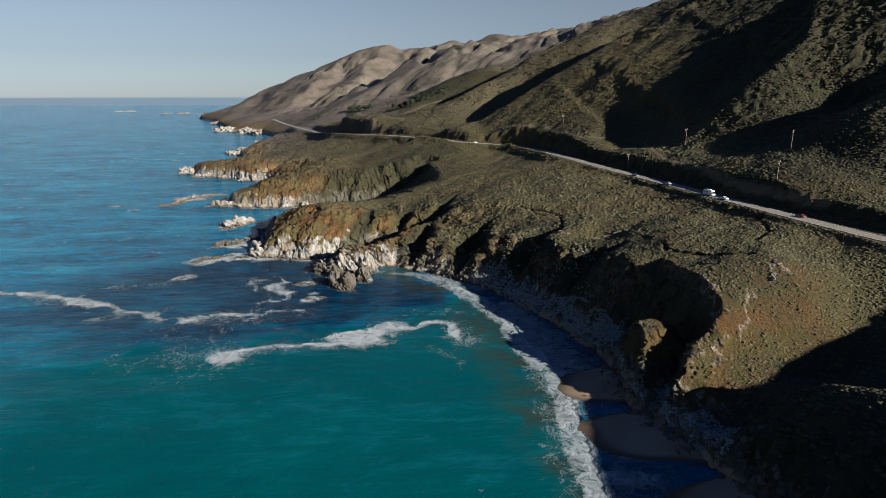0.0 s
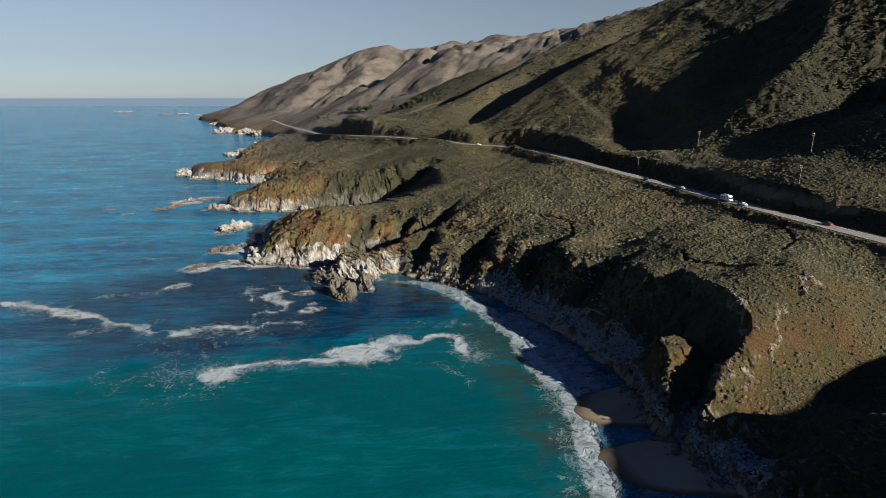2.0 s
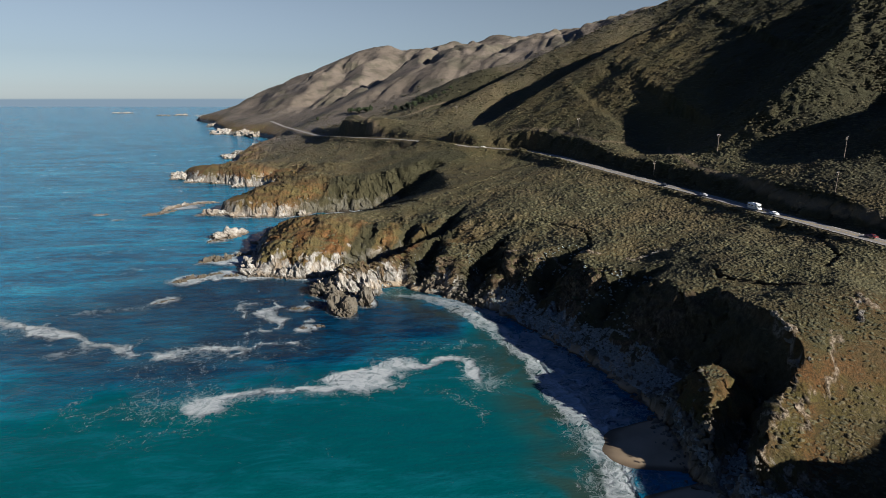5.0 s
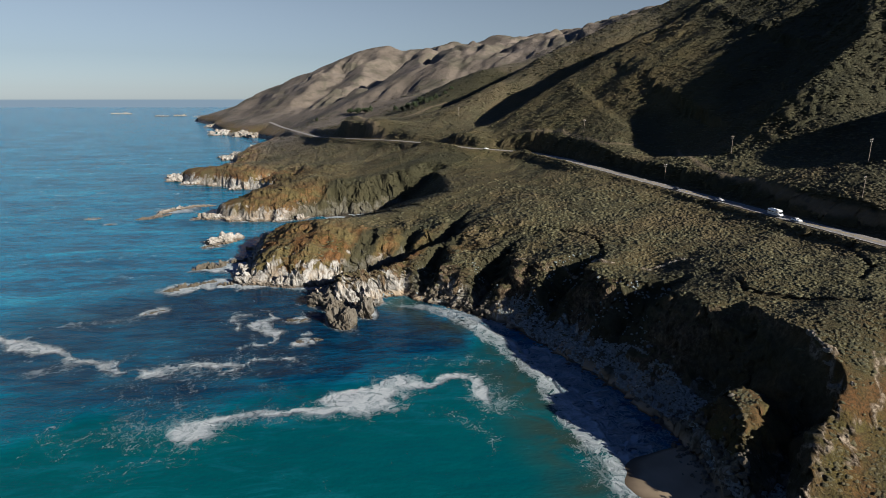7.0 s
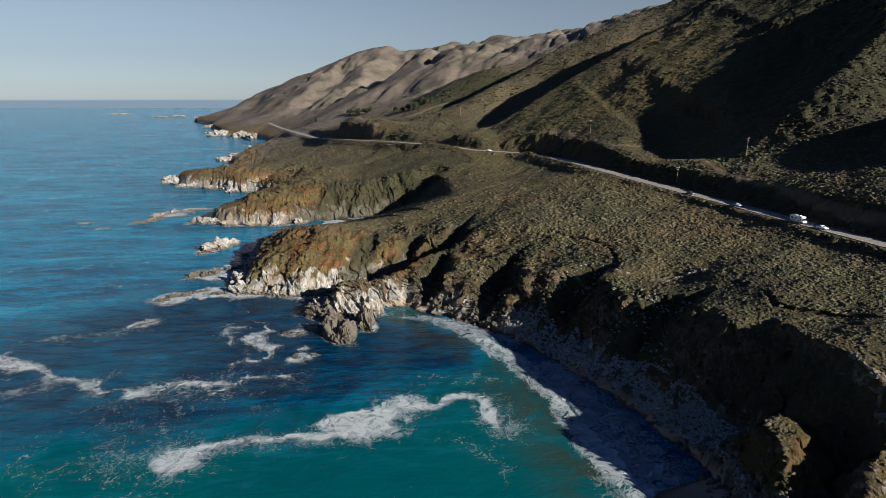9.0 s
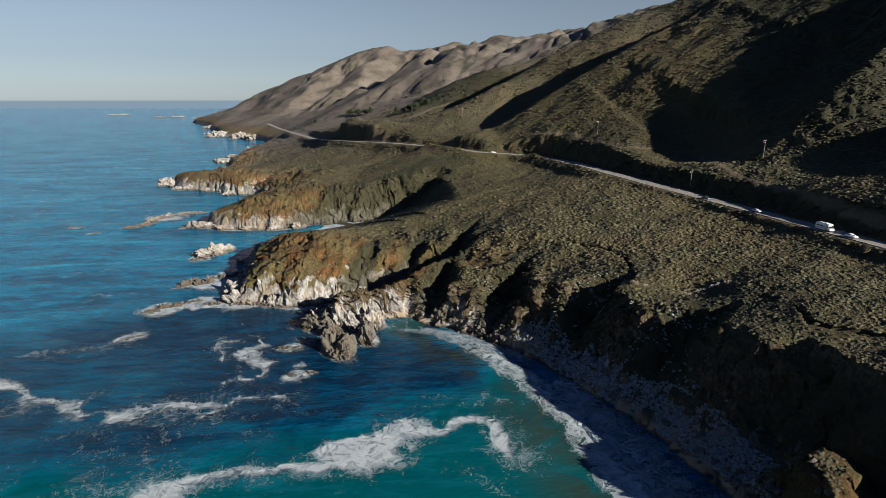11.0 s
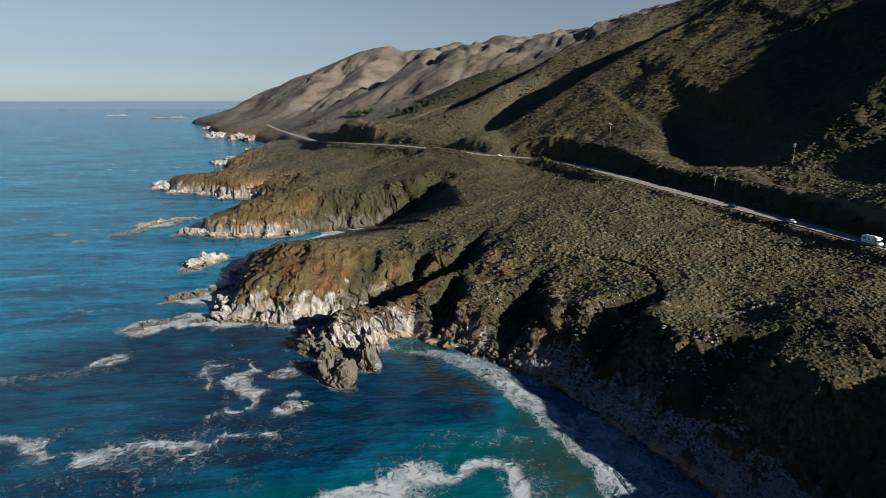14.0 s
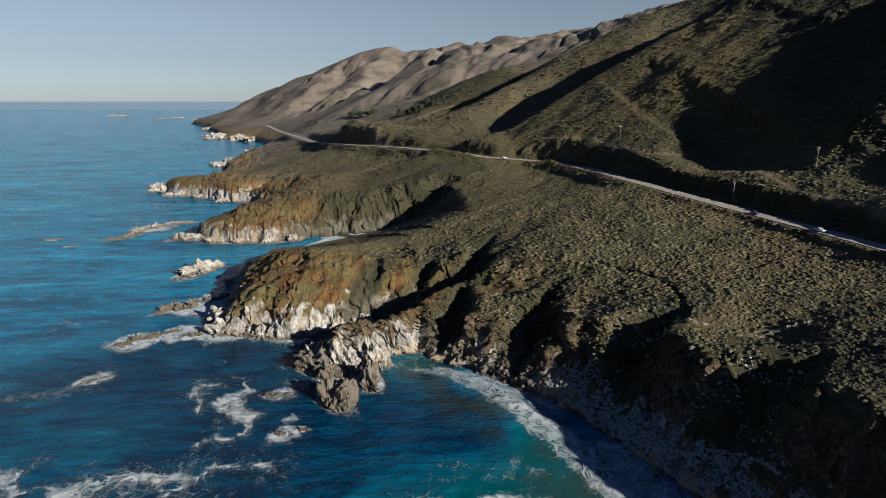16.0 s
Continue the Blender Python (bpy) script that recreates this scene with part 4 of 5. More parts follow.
def sea_rock(x, y, long, wide, high, turn, seed, label, material, levels=5, group="rocks in the surf"):
    """One jagged rock of tilted layers with its foot under water."""
    co, faces = BALLS[levels]
    p = co.copy()
    q = p * np.array([long, wide, high])
    s = 0.5 * (min(long, wide) + high) * 0.55
    # tilted coordinates: thin across the layers, long down their dip
    a = 0.5 + 0.4 * math.sin(seed)
    l1 = (q[:, 0] * math.cos(a) + q[:, 1] * math.sin(a) + 0.45 * q[:, 2]) / s
    l2 = (-q[:, 0] * math.sin(a) + q[:, 1] * math.cos(a)) / s
    r = ridged(l1 * 1.5 + seed, l2 * 0.8, q[:, 2] / (s * 2.6), 5, seed, 0.55) - 0.6
    b = fbm(l1 * 0.6, l2 * 0.6 + seed, q[:, 2] / s * 0.5, 3, seed + 3)
    c = ridged(l1 * 4.5, l2 * 2.5, q[:, 2] / (s * 1.2), 3, seed + 9) - 0.6
    p = p * (1 + 1.15 * r + 0.3 * b + 0.22 * c)[:, None]
    p[:, 2] = np.where(p[:, 2] > 0, np.abs(p[:, 2]) ** 0.85 * (1 + 0.5 * b), p[:, 2])
    p = p * np.array([long, wide, high])
    c, sn = math.cos(turn), math.sin(turn)
    ob = soup("sea_rock", np.stack([c * p[:, 0] - sn * p[:, 1], sn * p[:, 0] + c * p[:, 1], p[:, 2]], 1), faces, material, False)
    ob.location = (x, y, -0.12 * high - 0.4)
    return tagged(ob, label, "rock", group)


reefs = np.random.default_rng(31)
parted = []
for x, y, a, b, h, turn, kind in ROCKS:
    pieces = 1 if kind != LOW else 3 if a < 8 else 5
    for k in range(pieces):
        f = 0 if pieces == 1 else (k / (pieces - 1) - 0.5) * 1.5 * a
        s = 1 if pieces == 1 else reefs.uniform(0.28, 0.55)
        off = 0 if pieces == 1 else reefs.normal(0, 0.35 * b)
        parted.append((x + f * math.cos(turn) - off * math.sin(turn), y + f * math.sin(turn) + off * math.cos(turn), a * s, b * max(s, 0.5), h * (1 if pieces == 1 else reefs.uniform(0.5, 1.1)), turn + (0 if pieces == 1 else reefs.normal(0, 0.4)), kind))
for n, (x, y, a, b, h, turn, kind) in enumerate(parted):
    sea_rock(x, y, a, b, h * (0.8 if kind == LOW else 1.0), turn, 100 + n, kind, MAT_ROCK if kind == PALE or y > 500 else MAT_REEF if kind == LOW else MAT_ROCK_DARK, (4 if kind == LOW else 5) if y < 470 else 4)
for n, (x, y, a, b, h, turn) in enumerate([(-182, 706, 11, 6, 5, 0.3), (-155, 680, 9, 6, 4, 0.6), (-248, 775, 10, 6, 4, 0.2), (-236, 975, 12, 10, 6, 0.2), (-240, 1050, 10, 16, 6, 0.5),
                                           (-236, 1150, 10, 16, 6, 0.1), (-252, 1010, 10, 8, 4, 0.4), (-330, 1500, 22, 16, 9, 0.3), (-395, 1565, 24, 14, 9, 0.5), (-300, 1470, 20, 14, 9, 0.1),
                                           (-1010, 2900, 26, 8, 4, 0.1), (-940, 2940, 30, 10, 5, 0.2), (-1330, 3250, 40, 8, 6, 0.1), (-430, 1650, 24, 14, 8, 0.9), (-520, 1950, 26, 18, 8, 0.9)]):
    sea_rock(x, y, a, b, h, turn, 200 + n, "pale rock outcrop along the distant shoreline", MAT_ROCK, 4, "rocks of the far shore")


def scatter(name, xs, ys, zs, rad, high, material, levels, seed, label, category, lush_shade=None):
    """Many small clumps or stones as one mesh."""
    rng = np.random.default_rng(seed)
    co, faces = BALLS[levels]
    if material is not MAT_ROCK_DARK:
        keep = co[:, 2] > -0.5
        index = np.cumsum(keep) - 1
        faces = index[faces[keep[faces].all(1)]]
        co = co[keep]
    shapes = [co * (1 + (0.32 if levels > 1 else 0.42) * rng.uniform(-1, 1, len(co)))[:, None] for _ in range(24)]
    n = len(xs)
    pick = rng.integers(0, 24, n)
    base = np.stack(shapes)[pick]
    turn = rng.uniform(0, 6.28, n)
    c, s = np.cos(turn)[:, None], np.sin(turn)[:, None]
    stretch = rng.uniform(0.75, 1.35, n)[:, None]
    bx, by = base[:, :, 0] * stretch, base[:, :, 1] / stretch
    pts = np.stack([(c * bx - s * by) * rad[:, None] + xs[:, None], (s * bx + c * by) * rad[:, None] + ys[:, None], base[:, :, 2] * high[:, None] + zs[:, None]], -1)
    tri = (faces[None] + (np.arange(n) * len(co))[:, None, None]).reshape(-1, 3)
    ob = soup(name, pts.reshape(-1, 3), tri, material, material is not MAT_ROCK_DARK)
    if lush_shade is not None:
        ob.data.attributes.new("lush_shade", "FLOAT", "POINT").data.foreach_set("value", np.repeat(lush_shade, len(co)).astype(np.float32))
    return tagged(ob, label, category, kind="stuff")


# bare pale outcrops along the broken edge of the near slope and the terrace
rng = np.random.default_rng(21)
RIMS = [CRACKS[0][4:], CRACKS[2], CRACKS[4], CRACKS[5]]
for rim in RIMS:
    for (xa, ya), (xb, yb) in zip(rim[:-1], rim[1:]):
        run = math.hypot(xb - xa, yb - ya)
        for k in range(max(2, int(run / 2.0))):
            f = (k + rng.uniform(0, 0.9)) / max(2, int(run / 2.0))
            x, y = xa + (xb - xa) * f + rng.normal(0, 0.7), ya + (yb - ya) * f + rng.normal(0, 0.7)
            a = rng.uniform(0.7, 1.5)
            rock = sea_rock(x, y, a, 0.55 * a, 0.45 * a, math.atan2(yb - ya, xb - xa) + rng.normal(0, 0.3), 400 + int(rng.integers(0, 300)), "pale bare rock outcrop at the crumbling cliff edge", MAT_OUTCROP, 4, "outcrops of the cliff edge")
            rock.name = "rock_outcrop"
            rock.location.z = float(land(np.array([x], float), np.array([y], float))[0][0]) - 0.02 * a

# low scrub over terrace, cliffs and hills; clumps grow coarser with distance
rng = np.random.default_rng(5)
px, py, pr = [], [], []
far = 62.0
while far < 1250:
    gap = max(0.9, 0.0045 * far)
    xx = np.arange(-260, 0.97 * far + 90, gap)
    xx = xx + rng.uniform(-0.5, 0.5, len(xx)) * gap
    yy = far + rng.uniform(-0.5, 0.5, len(xx)) * gap
    px.append(xx), py.append(yy), pr.append(np.full(len(xx), gap))
    far += gap
px, py, pr = map(np.concatenate, (px, py, pr))
keep = inside(LAND, px, py) & (px > np.interp(py, [0, 300, 400, 600, 800, 1300], [60, -60, -90, -150, -240, -300]))
px, py, pr = px[keep], py[keep], pr[keep]
pz, psand, ptrail, pdry_haze, pd, _, plush_shade, _ = land(px, py)
e = 1.0
gxs, gys = (land(px + e, py)[0] - pz) / e, (land(px, py + e)[0] - pz) / e
steep = np.hypot(gxs, gys)
thick = fbm(px / 30, py / 30, octaves=3, seed=81) * 0.35 + fbm(px / 7, py / 7, octaves=2, seed=83) * 0.25
chance = 0.97 + thick - 0.75 * smooth(0.5, 1.1, steep) * smooth(80, 50, pd) - 0.5 * smooth(6, 2, pz) - 0.95 * smooth(50, 30, pd) * smooth(330, 345, py) - 0.20 * smooth(80, 60, pd) * smooth(198, 184, py) * smooth(140, 150, py) - smooth(0.1, 0.5, ptrail) - 1.2 * rim_share(px, py) - 0.7 * smooth(700, 1100, py)
chance = chance * smooth(2, 8, pd)
keep = rng.uniform(0, 1, len(px)) < chance
px, py, pz, pr, plush_shade = px[keep], py[keep], pz[keep], pr[keep], plush_shade[keep]
size = pr * (0.30 + 0.75 * rng.uniform(0, 1, len(px)) ** 1.6)
tall = size * rng.uniform(0.22, 0.48, len(px))
tall = tall * (1 - 0.65 * smooth(300, 520, py))
size = size * (1 - 0.22 * smooth(380, 600, py))
near = py < 150
for part_of, levels, seed in ((near, 2, 7), (~near, 1, 8)):
    scatter("scrub", px[part_of], py[part_of], (pz - 0.12 * size)[part_of], size[part_of], tall[part_of], MAT_SHRUB, levels, seed,
            "low olive and brown coastal scrub covering the " + ("near terrace" if levels == 2 else "hills and far terrace"), "shrubs", plush_shade[part_of])

# fallen boulders along the foot of the cove's cliffs
rng = np.random.default_rng(9)
line = np.array([p for p in COAST if 20 < p[1] < 320], float)
t = rng.uniform(0, len(line) - 3.001, 1500)
i = t.astype(int)
q = line[i] + (line[i + 1] - line[i]) * (t - i)[:, None]
q = q + np.stack([rng.normal(0, 1, len(t)) * 2.6 + 1.5, rng.normal(0, 1, len(t)) * 2.5], 1)
bz = land(q[:, 0], q[:, 1])[0]
size = 0.3 + 1.0 * rng.uniform(0, 1, len(t)) ** 3
scatter("boulders", q[:, 0], q[:, 1], bz, size, size * rng.uniform(0.6, 1.0, len(t)), MAT_ROCK_DARK, 1, 13, "pale fallen boulders at the foot of the cliffs", "boulders")

# silvery bushes on the cove's ribs and along the foot of its cliffs
rng = np.random.default_rng(17)
fy = rng.uniform(128, 288, 11000)
line = np.array([p for p in COAST if 100 < p[1] < 322], float)
fx = np.interp(fy, line[:, 1], line[:, 0]) + 1.0 + 11 * rng.uniform(0, 1, len(fy)) ** 1.3
ry = rng.uniform(225, 335, 9000)
rx = np.interp(ry, line[:, 1], line[:, 0]) + rng.uniform(8, 62, len(ry))
patchy = fbm(rx / 9, ry / 9, octaves=3, seed=171)
rise = (land(rx + 1.0, ry)[0] - land(rx, ry)[0]) ** 2 + (land(rx, ry + 1.0)[0] - land(rx, ry)[0]) ** 2
keep = (patchy > 0.15) & (rise > 0.20) & (rng.uniform(0, 1, len(rx)) < 0.35)
bx, by = np.r_[fx, rx[keep]], np.r_[fy, ry[keep]]
bz = land(bx, by)[0]
keep = (bz > 0.2) & (bz < 30) & ((by > 200) | (bz < 8))
bx, by, bz = bx[keep], by[keep], bz[keep]
size = rng.uniform(0.22, 0.58, len(bx))
scatter("silver_bushes", bx, by, bz, size, size * rng.uniform(0.6, 1.0, len(bx)), MAT_SILVER, 1, 19, "silvery grey-green bushes on the shaded cove cliffs", "bushes", np.zeros(len(bx)))


# ---- road, vehicles, poles, trees ----
def part(name, bm, material, parent, label="", shade=False):
    me = bpy.data.meshes.new(name)
    bmesh.ops.recalc_face_normals(bm, faces=bm.faces)
    bm.to_mesh(me)
    bm.free()
    me.materials.append(material)
    if shade:
        me.polygons.foreach_set("use_smooth", np.full(len(me.polygons), True))
    ob = new(name, me)
    ob.parent = parent
    return tagged(ob, label)


def road_point(share):
    """Place on the road's middle line, smoothed, and its way."""
    line = np.array(ROAD, float)
    s = np.r_[0, np.cumsum(np.linalg.norm(np.diff(line[:, :2], axis=0), axis=1))]
    s = s / s[-1]
    around = np.clip(share + np.linspace(-0.006, 0.006, 9), 0, 1)
    q = np.array([[np.interp(a, s, line[:, k]) for k in range(3)] for a in around])
    way = q[-1] - q[0]
    return q.mean(0), way / np.linalg.norm(way)


def ribbon(name, offset, width, lift, shares, material, label="", parent=None):
    bm = bmesh.new()
    rows = []
    for a in shares:
        c, w = road_point(a)
        side = np.array([w[1], -w[0], 0]) / math.hypot(w[0], w[1])
        rows.append([bm.verts.new(c + side * (offset + k * width / 2) + np.array([0, 0, lift])) for k in (-1, 1)])
    for p, q in zip(rows[:-1], rows[1:]):
        bm.faces.new((p[0], p[1], q[1], q[0]))
    ob = part(name, bm, material, parent, label)
    return ob


MAT_YELLOW = plain("yellow_line_paint", (0.55, 0.36, 0.05), 0.6)
MAT_WHITE_LINE = plain("white_line_paint", (0.7, 0.7, 0.68), 0.6)
SHARES = np.linspace(0, 1, 500)
road = tagged(ribbon("road", 0, 7.8, 0.10, SHARES, MAT_ROAD), "sun-bleached two-lane coast road along the terrace", "road", kind="structure")
NEAR = np.linspace(0, 0.45, 300)
for name, offset, width, m in (("center_line", -0.14, 0.12, MAT_YELLOW), ("center_line", 0.14, 0.12, MAT_YELLOW), ("edge_line", -3.5, 0.14, MAT_WHITE_LINE), ("edge_line", 3.5, 0.14, MAT_WHITE_LINE)):
    ribbon(name, offset, width, 0.13, NEAR, m, parent=road)


def box(bm, size, at, bevel=0.0):
    made = bmesh.ops.create_cube(bm, size=1, matrix=Matrix.Translation(at) @ Matrix.Diagonal((*size, 1)))
    if bevel:
        edges = {e for v in made["verts"] for e in v.link_edges}
        bmesh.ops.bevel(bm, geom=list(edges), offset=bevel, segments=2, affect="EDGES")


def boxed(name, size, at, material, parent, label="", bevel=0.0):
    bm = bmesh.new()
    box(bm, size, at, bevel)
    return part(name, bm, material, parent, label)


def tube(bm, a, b, r1, r2, n=10):
    a, b = Vector(a), Vector(b)
    m = Matrix.Translation((a + b) / 2) @ (b - a).to_track_quat("Z", "Y").to_matrix().to_4x4()
    bmesh.ops.create_cone(bm, cap_ends=True, segments=n, radius1=r1, radius2=r2, depth=(b - a).length, matrix=m)


def tubed(name, a, b, r1, r2, material, parent, label="", n=10):
    bm = bmesh.new()
    tube(bm, a, b, r1, r2, n)
    return part(name, bm, material, parent, label)


def hull(name, profile, half, waist, inset, material, parent, label="", bevel=0.06):
    """A car shell: a side outline (x, z) drawn out to both sides, drawn in above the waist."""
    bm = bmesh.new()
    sides = []
    for sgn in (-1, 1):
        sides.append([bm.verts.new((px, sgn * (half - (inset if pz > waist else 0)), pz)) for px, pz in profile])
    bm.faces.new(sides[0]), bm.faces.new(list(reversed(sides[1])))
    for i in range(len(profile)):
        j = (i + 1) % len(profile)
        bm.faces.new((sides[0][i], sides[1][i], sides[1][j], sides[0][j]))
    bmesh.ops.bevel(bm, geom=list(bm.edges), offset=bevel, segments=2, affect="EDGES")
    return part(name, bm, material, parent, label, True)


MAT_TYRE = plain("tyre_rubber", (0.02, 0.02, 0.02), 0.9)
MAT_RIM = plain("alloy_rim", (0.45, 0.45, 0.46), 0.35, 0.9)
MAT_LAMP = plain("lamp_glass", (0.75, 0.76, 0.78), 0.15)
MAT_TAIL = plain("tail_lamp", (0.35, 0.02, 0.02), 0.25)
MAT_TRIM = plain("black_trim", (0.03, 0.03, 0.032), 0.5)
GLASS = Nodes("tinted_window_glass").finish((0.015, 0.018, 0.022), 0.05)


def wheels(car, xs, half, r):
    for wx in xs:
        for sgn in (-1, 1):
            tyre = tubed("wheel", (wx, sgn * (half - 0.22), r), (wx, sgn * half, r), r, r, MAT_TYRE, car, "black rubber tyre", 20)
            tubed("rim", (wx, sgn * (half - 0.02), r), (wx, sgn * (half + 0.012), r), r * 0.62, r * 0.55, MAT_RIM, tyre, "alloy rim", 12)


def sedan(paint, label, tall=1.45, long=4.5):
    car = new("car")
    half, l = 0.9, long / 2
    hull("body", [(-l, 0.32), (-l - 0.02, 0.72), (-l + 0.1, 0.92), (-l + 0.9, 0.98), (l - 1.35, 0.96), (l - 0.15, 0.80), (l, 0.62), (l - 0.02, 0.32)], half, 9, 0, paint, car)
    hull("cabin", [(-l + 0.45, 0.93), (-l + 1.0, tall - 0.05), (-l + 1.6, tall), (0.35, tall - 0.02), (l - 1.25, 0.93)], half - 0.06, 1.0, 0.16, paint, car, bevel=0.05)
    for sgn in (-1, 1):
        bm = bmesh.new()
        pts = [(-l + 0.75, 0.99), (-l + 1.12, tall - 0.13), (0.28, tall - 0.11), (l - 1.55, 0.99)]
        y0, y1 = half - 0.04, half - 0.165
        bm.faces.new([bm.verts.new((px, sgn * ((y0 if pz < 1.1 else y1) - 0.008), pz)) for px, pz in pts])
        part("side_window", bmesh_thick(bm, 0.02), GLASS, car, "dark tinted side window")
        boxed("mirror", (0.16, 0.2, 0.13), (0.62, sgn * (half + 0.08), 1.0), paint, car, bevel=0.03)
        boxed("headlight", (0.1, 0.34, 0.14), (l - 0.05, sgn * 0.62, 0.68), MAT_LAMP, car, "clear headlight", 0.02)
        boxed("tail_light", (0.08, 0.3, 0.14), (-l + 0.02, sgn * 0.66, 0.78), MAT_TAIL, car, "red tail light", 0.02)
    for name, x0, z0, x1, z1 in (("windscreen", l - 1.32, 0.985, 0.40, tall - 0.08), ("rear_window", -l + 0.53, 0.985, -l + 0.98, tall - 0.1)):
        bm = bmesh.new()
        shift = 0.02 if x0 > 0 else -0.02
        bm.faces.new([bm.verts.new(v) for v in ((x0 + shift, -0.68, z0), (x0 + shift, 0.68, z0), (x1 + shift, 0.6, z1), (x1 + shift, -0.6, z1))])
        part(name, bmesh_thick(bm, 0.02), GLASS, car, "dark sloping glass")
    for x0, name in ((l + 0.01, "front_bumper"), (-l - 0.01, "rear_bumper")):
        boxed(name, (0.14, 1.7, 0.2), (x0, 0, 0.42), MAT_TRIM, car, "black bumper", 0.03)
    wheels(car, (-l + 0.85, l - 0.85), half, 0.33)
    return tagged(car, label, "car", "vehicles on the coast road")


def bmesh_thick(bm, depth):
    bmesh.ops.recalc_face_normals(bm, faces=bm.faces)
    bmesh.ops.solidify(bm, geom=list(bm.faces), thickness=depth)
    return bm


def camper_van(paint, label):
    van = new("camper_van")
    half = 1.12
    hull("body", [(-3.6, 0.42), (-3.62, 2.75), (-3.3, 3.0), (2.1, 3.02), (2.75, 2.72), (2.6, 2.2), (1.75, 2.1), (1.75, 0.42)], half, 9, 0, paint, van, "white coach body", 0.09)
    hull("cab", [(1.7, 0.42), (1.7, 2.12), (2.35, 2.06), (2.95, 1.35), (3.55, 1.18), (3.62, 0.45)], half - 0.1, 1.3, 0.1, paint, van, "white driver's cab")
    bm = bmesh.new()
    bm.faces.new([bm.verts.new(v) for v in ((3.0, -0.86, 1.36), (3.0, 0.86, 1.36), (2.42, 0.84, 2.02), (2.42, -0.84, 2.02))])
    part("windscreen", bmesh_thick(bm, 0.02), GLASS, van, "dark sloping windscreen")
    for sgn in (-1, 1):
        for wx, wide, wz, tall in ((-2.4, 1.3, 1.95, 0.55), (-0.5, 1.1, 1.95, 0.55), (2.15, 0.6, 1.68, 0.5), (1.9, 0.8, 2.6, 0.3)):
            boxed("side_window", (wide, 0.03, tall), (wx, sgn * (half + 0.006 if wx < 2 else half - 0.14), wz), GLASS, van, "dark coach window")
        boxed("stripe", (5.0, 0.012, 0.16), (-0.9, sgn * (half + 0.007), 1.2), MAT_STRIPE, van, "grey decorative stripe")
        boxed("headlight", (0.06, 0.32, 0.22), (3.6, sgn * 0.75, 0.86), MAT_LAMP, van, "clear headlight", 0.02)
        boxed("tail_light", (0.05, 0.14, 0.4), (-3.63, sgn * 0.95, 0.9), MAT_TAIL, van, "red tail light", 0.01)
        boxed("mirror", (0.12, 0.2, 0.36), (2.75, sgn * 1.28, 1.62), MAT_TRIM, van, "black wing mirror", 0.03)
    boxed("rear_window", (0.03, 1.2, 0.5), (-3.635, 0, 2.1), GLASS, van, "dark rear window")
    boxed("roof_vent", (0.5, 0.5, 0.14), (-1.2, 0, 3.08), paint, van, bevel=0.03)
    boxed("air_conditioner", (0.95, 0.7, 0.26), (0.5, 0, 3.13), paint, van, "white rooftop unit", 0.06)
    boxed("front_bumper", (0.16, 1.95, 0.26), (3.62, 0, 0.48), MAT_TRIM, van, "black bumper", 0.04)
    boxed("rear_bumper", (0.16, 2.1, 0.22), (-3.66, 0, 0.5), MAT_TRIM, van, "black bumper", 0.04)
    wheels(van, (-2.2, 2.65), half - 0.04, 0.38)
    return tagged(van, label, "camper van", "vehicles on the coast road")


MAT_STRIPE = plain("grey_stripe", (0.25, 0.27, 0.3), 0.5)


def paint(name, color):
    n = Nodes(name)
    n.bsdf.inputs["Coat Weight"].default_value = 0.6
    return n.finish(n.mix(n.math("MULTIPLY", n.step(n.noise(2.0, 4), 0.45, 0.7), 0.12), color, (0.25, 0.22, 0.18)), 0.35)


WHITE, SILVER, BLACK, RED = paint("white_paint", (0.82, 0.82, 0.81)), paint("silver_paint", (0.42, 0.43, 0.44)), paint("black_paint", (0.025, 0.026, 0.03)), paint("dark_red_paint", (0.14, 0.02, 0.018))


def on_road(y, lane, toward):
    """Pose on a lane at the road point with that y."""
    share = np.linspace(0, 1, 3000)
    line = np.array(ROAD, float)
    s = np.r_[0, np.cumsum(np.linalg.norm(np.diff(line[:, :2], axis=0), axis=1))]
    a = share[np.argmin(np.abs(np.interp(share, s / s[-1], line[:, 1]) - y))]
    c, w = road_point(a)
    side = np.array([w[1], -w[0], 0]) / math.hypot(w[0], w[1])
    at = c + side * lane
    turn = math.degrees(math.atan2(w[1], w[0])) + (180 if toward else 0)
    return pose(at[0], at[1], at[2] + 0.11, 0, math.degrees(math.asin(w[2])) * (1 if toward else -1), turn)


camper_van(WHITE, "white camper van with dark windows driving on the coast road").matrix_basis = on_road(289, -1.75, True)
sedan(WHITE, "small white car on the road ahead of the camper van").matrix_basis = on_road(277, -1.75, True)
sedan(SILVER, "silver car on the coast road above the terrace").matrix_basis = on_road(327, -1.75, True)
sedan(BLACK, "black car on the coast road above the terrace", 1.6).matrix_basis = on_road(360, -1.75, True)
sedan(WHITE, "white car on the far bend of the coast road").matrix_basis = on_road(578, -1.75, True)
sedan(RED, "dark red car on the coast road beside the cut bank").matrix_basis = on_road(232, 1.75, False)


def height_at(x, y):
    return float(land(np.array([x], float), np.array([y], float))[0][0])


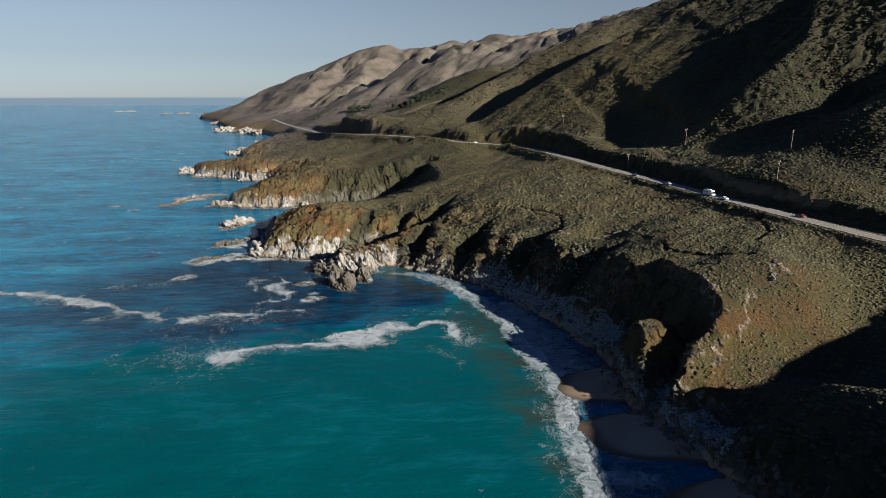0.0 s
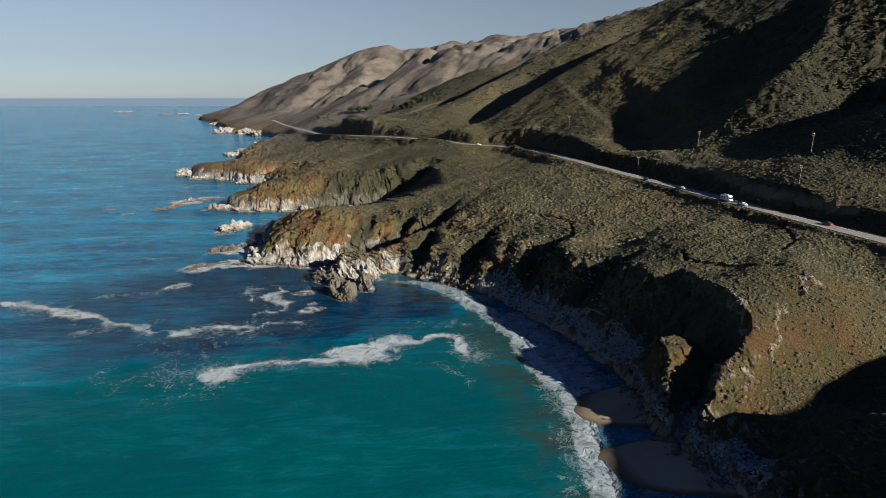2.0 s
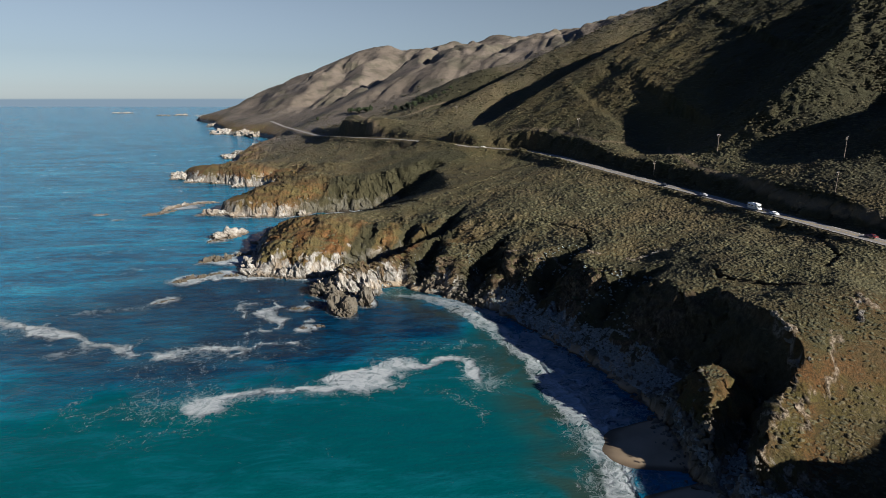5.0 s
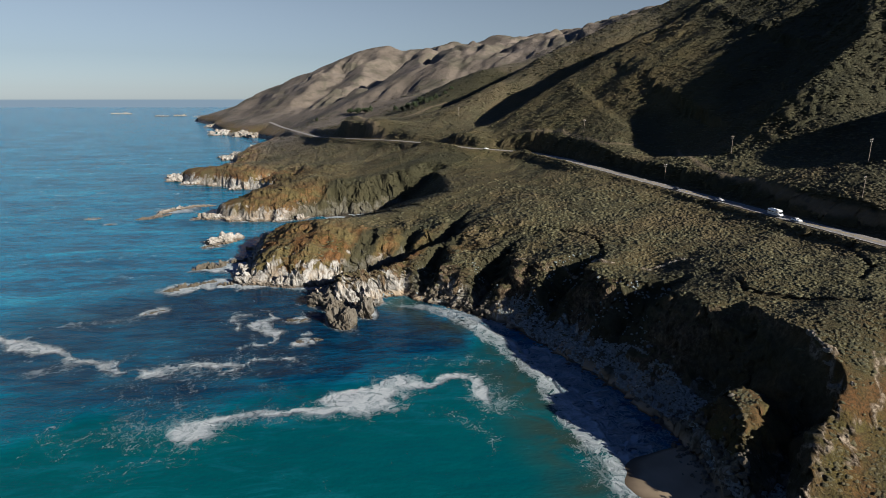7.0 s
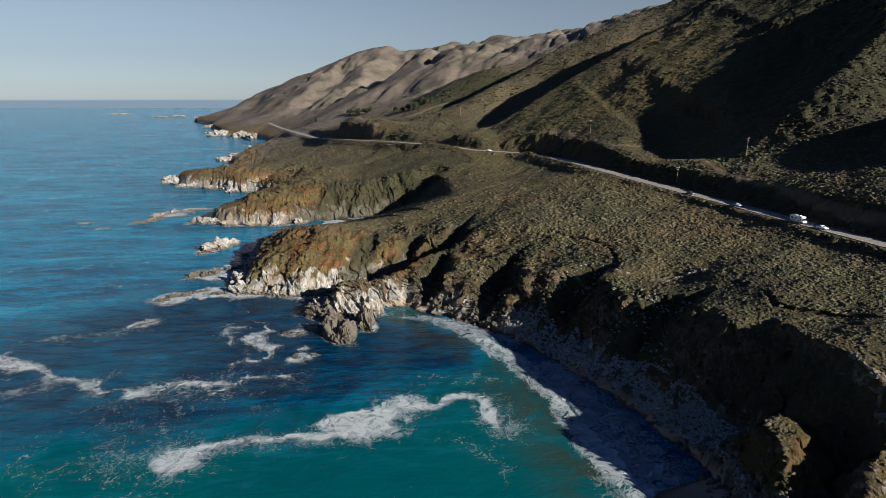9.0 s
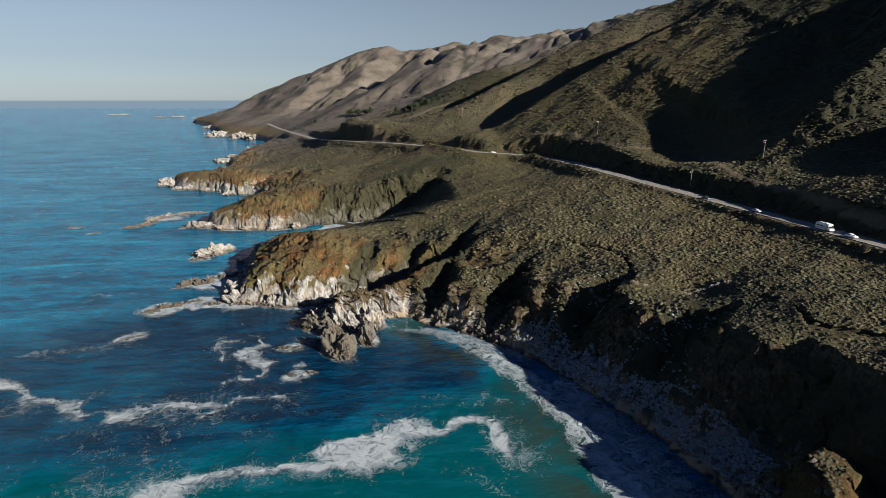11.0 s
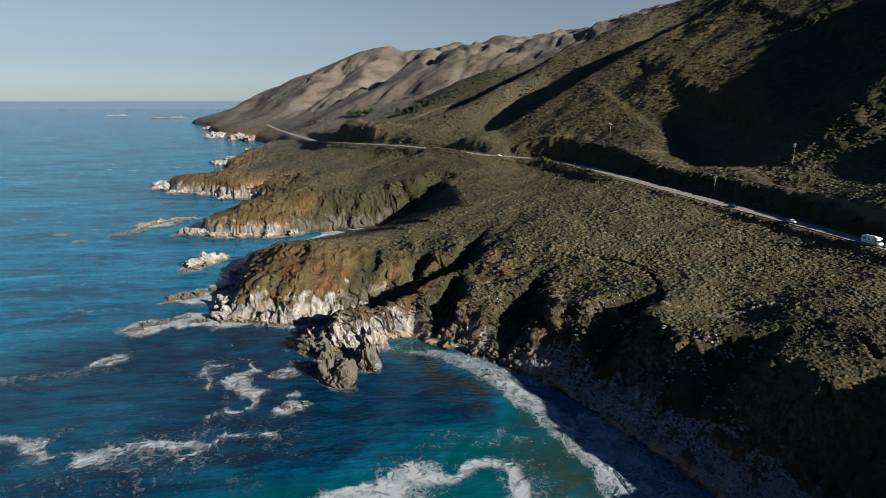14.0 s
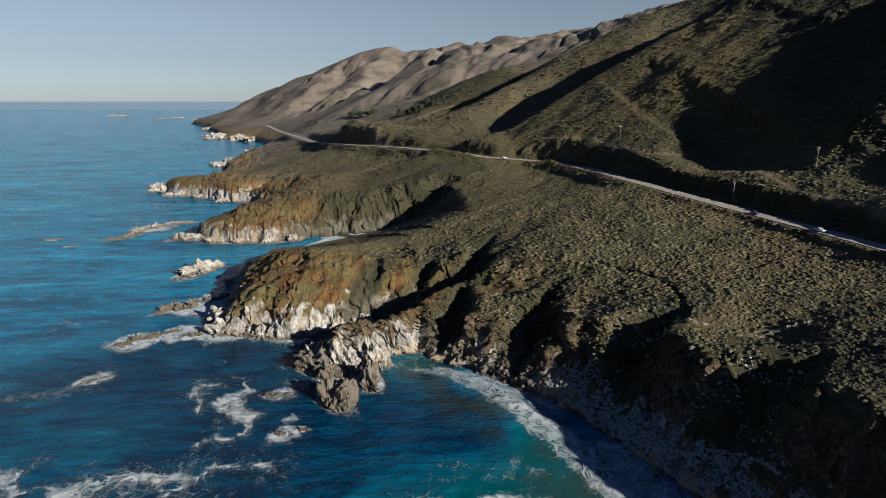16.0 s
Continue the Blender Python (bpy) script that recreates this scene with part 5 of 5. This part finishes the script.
def utility_pole(x, y, high, turn, label):
    pole = new("utility_pole")
    tubed("pole", (0, 0, -1.0), (0, 0, high), 0.15, 0.10, MAT_WOOD, pole, "weathered wooden pole")
    for n, z in enumerate((high - 0.5, high - 1.5)):
        arm = boxed("crossarm", (2.6 - 0.5 * n, 0.12, 0.14), (0, 0.18, z), MAT_WOOD, pole, "wooden crossarm")
        for k in (-1.1, -0.55, 0.55, 1.1) if n == 0 else (-0.9, 0.9):
            tubed("insulator", (k, 0.18, z + 0.07), (k, 0.18, z + 0.3), 0.06, 0.045, MAT_LAMP, arm, "pale ceramic insulator", 8)
    pole.matrix_basis = pose(x, y, height_at(x, y), 0, 0, turn)
    return tagged(pole, label, "utility pole", "utility poles")


for x, y, high, turn in ((204, 381, 10.5, 20), (221, 300, 10.5, 25), (193, 268, 9, 30), (162, 522, 10, 15), (168, 388, 9, 20), (84, 722, 10, 10), (40, 928, 11, 5)):
    utility_pole(x, y, high, turn, "weathered wooden utility pole with crossarm on the hillside")


def tree(x, y, high, spread, seed, label="dark green windswept cypress on the hillside"):
    """A tapered trunk with limbs and a ragged crown of small clumps."""
    r = random.Random(seed)
    top = new("tree")
    bm = bmesh.new()
    lean = (r.uniform(-0.1, 0.1) * high, r.uniform(-0.1, 0.1) * high)
    tube(bm, (0, 0, -0.5), (lean[0] * 0.5, lean[1] * 0.5, high * 0.5), 0.05 * high, 0.035 * high, 8)
    tube(bm, (lean[0] * 0.5, lean[1] * 0.5, high * 0.48), (lean[0], lean[1], high * 0.92), 0.035 * high, 0.008 * high, 8)
    tips = []
    for k in range(9):
        a, z = k * 2.4 + r.uniform(-0.4, 0.4), high * r.uniform(0.25, 0.8)
        reach = spread * r.uniform(0.5, 0.95) * (1.15 - z / high)
        end = (math.cos(a) * reach + lean[0] * 0.6, math.sin(a) * reach + lean[1] * 0.6, z + reach * 0.35)
        tube(bm, (lean[0] * z / high, lean[1] * z / high, z * 0.92), end, 0.016 * high, 0.005 * high, 6)
        tips.append(end)
    part("trunk", bm, MAT_BARK, top, "grey-brown bark trunk and limbs")
    g = np.random.default_rng(seed)
    n = 260
    pick = np.array(tips + [(lean[0], lean[1], high * 0.9), (lean[0], lean[1], high * 0.75)])[g.integers(0, len(tips) + 2, n)]
    c = pick + g.normal(0, 1, (n, 3)) * np.array([0.30 * spread, 0.30 * spread, 0.10 * high])
    size = g.uniform(0.05, 0.11, n) * high
    crown = scatter("crown", c[:, 0], c[:, 1], c[:, 2], size, size * 0.7, MAT_TREE, 1, seed + 1, "", "")
    for key in ("label", "category", "kind"):
        if key in crown:
            del crown[key]
    crown.parent = top
    top.location = (x, y, height_at(x, y))
    return tagged(top, label, "tree", "trees of the grove")


rng = np.random.default_rng(21)
for n in range(8):
    tree(-66 + 6.2 * n + rng.uniform(-3, 3), 1175 - 9.0 * n + rng.uniform(-10, 10), rng.uniform(6.5, 10), rng.uniform(3.5, 5), 300 + n)
for n, (x, y, h) in enumerate([(-126, 1200, 9), (18, 990, 10), (28, 950, 9), (36, 938, 12), (45, 926, 13), (54, 940, 14), (62, 934, 11), (70, 945, 12), (78, 955, 10), (93, 960, 9), (104, 975, 9)]):
    tree(x, y, 0.72 * h, h * 0.36, 340 + n)
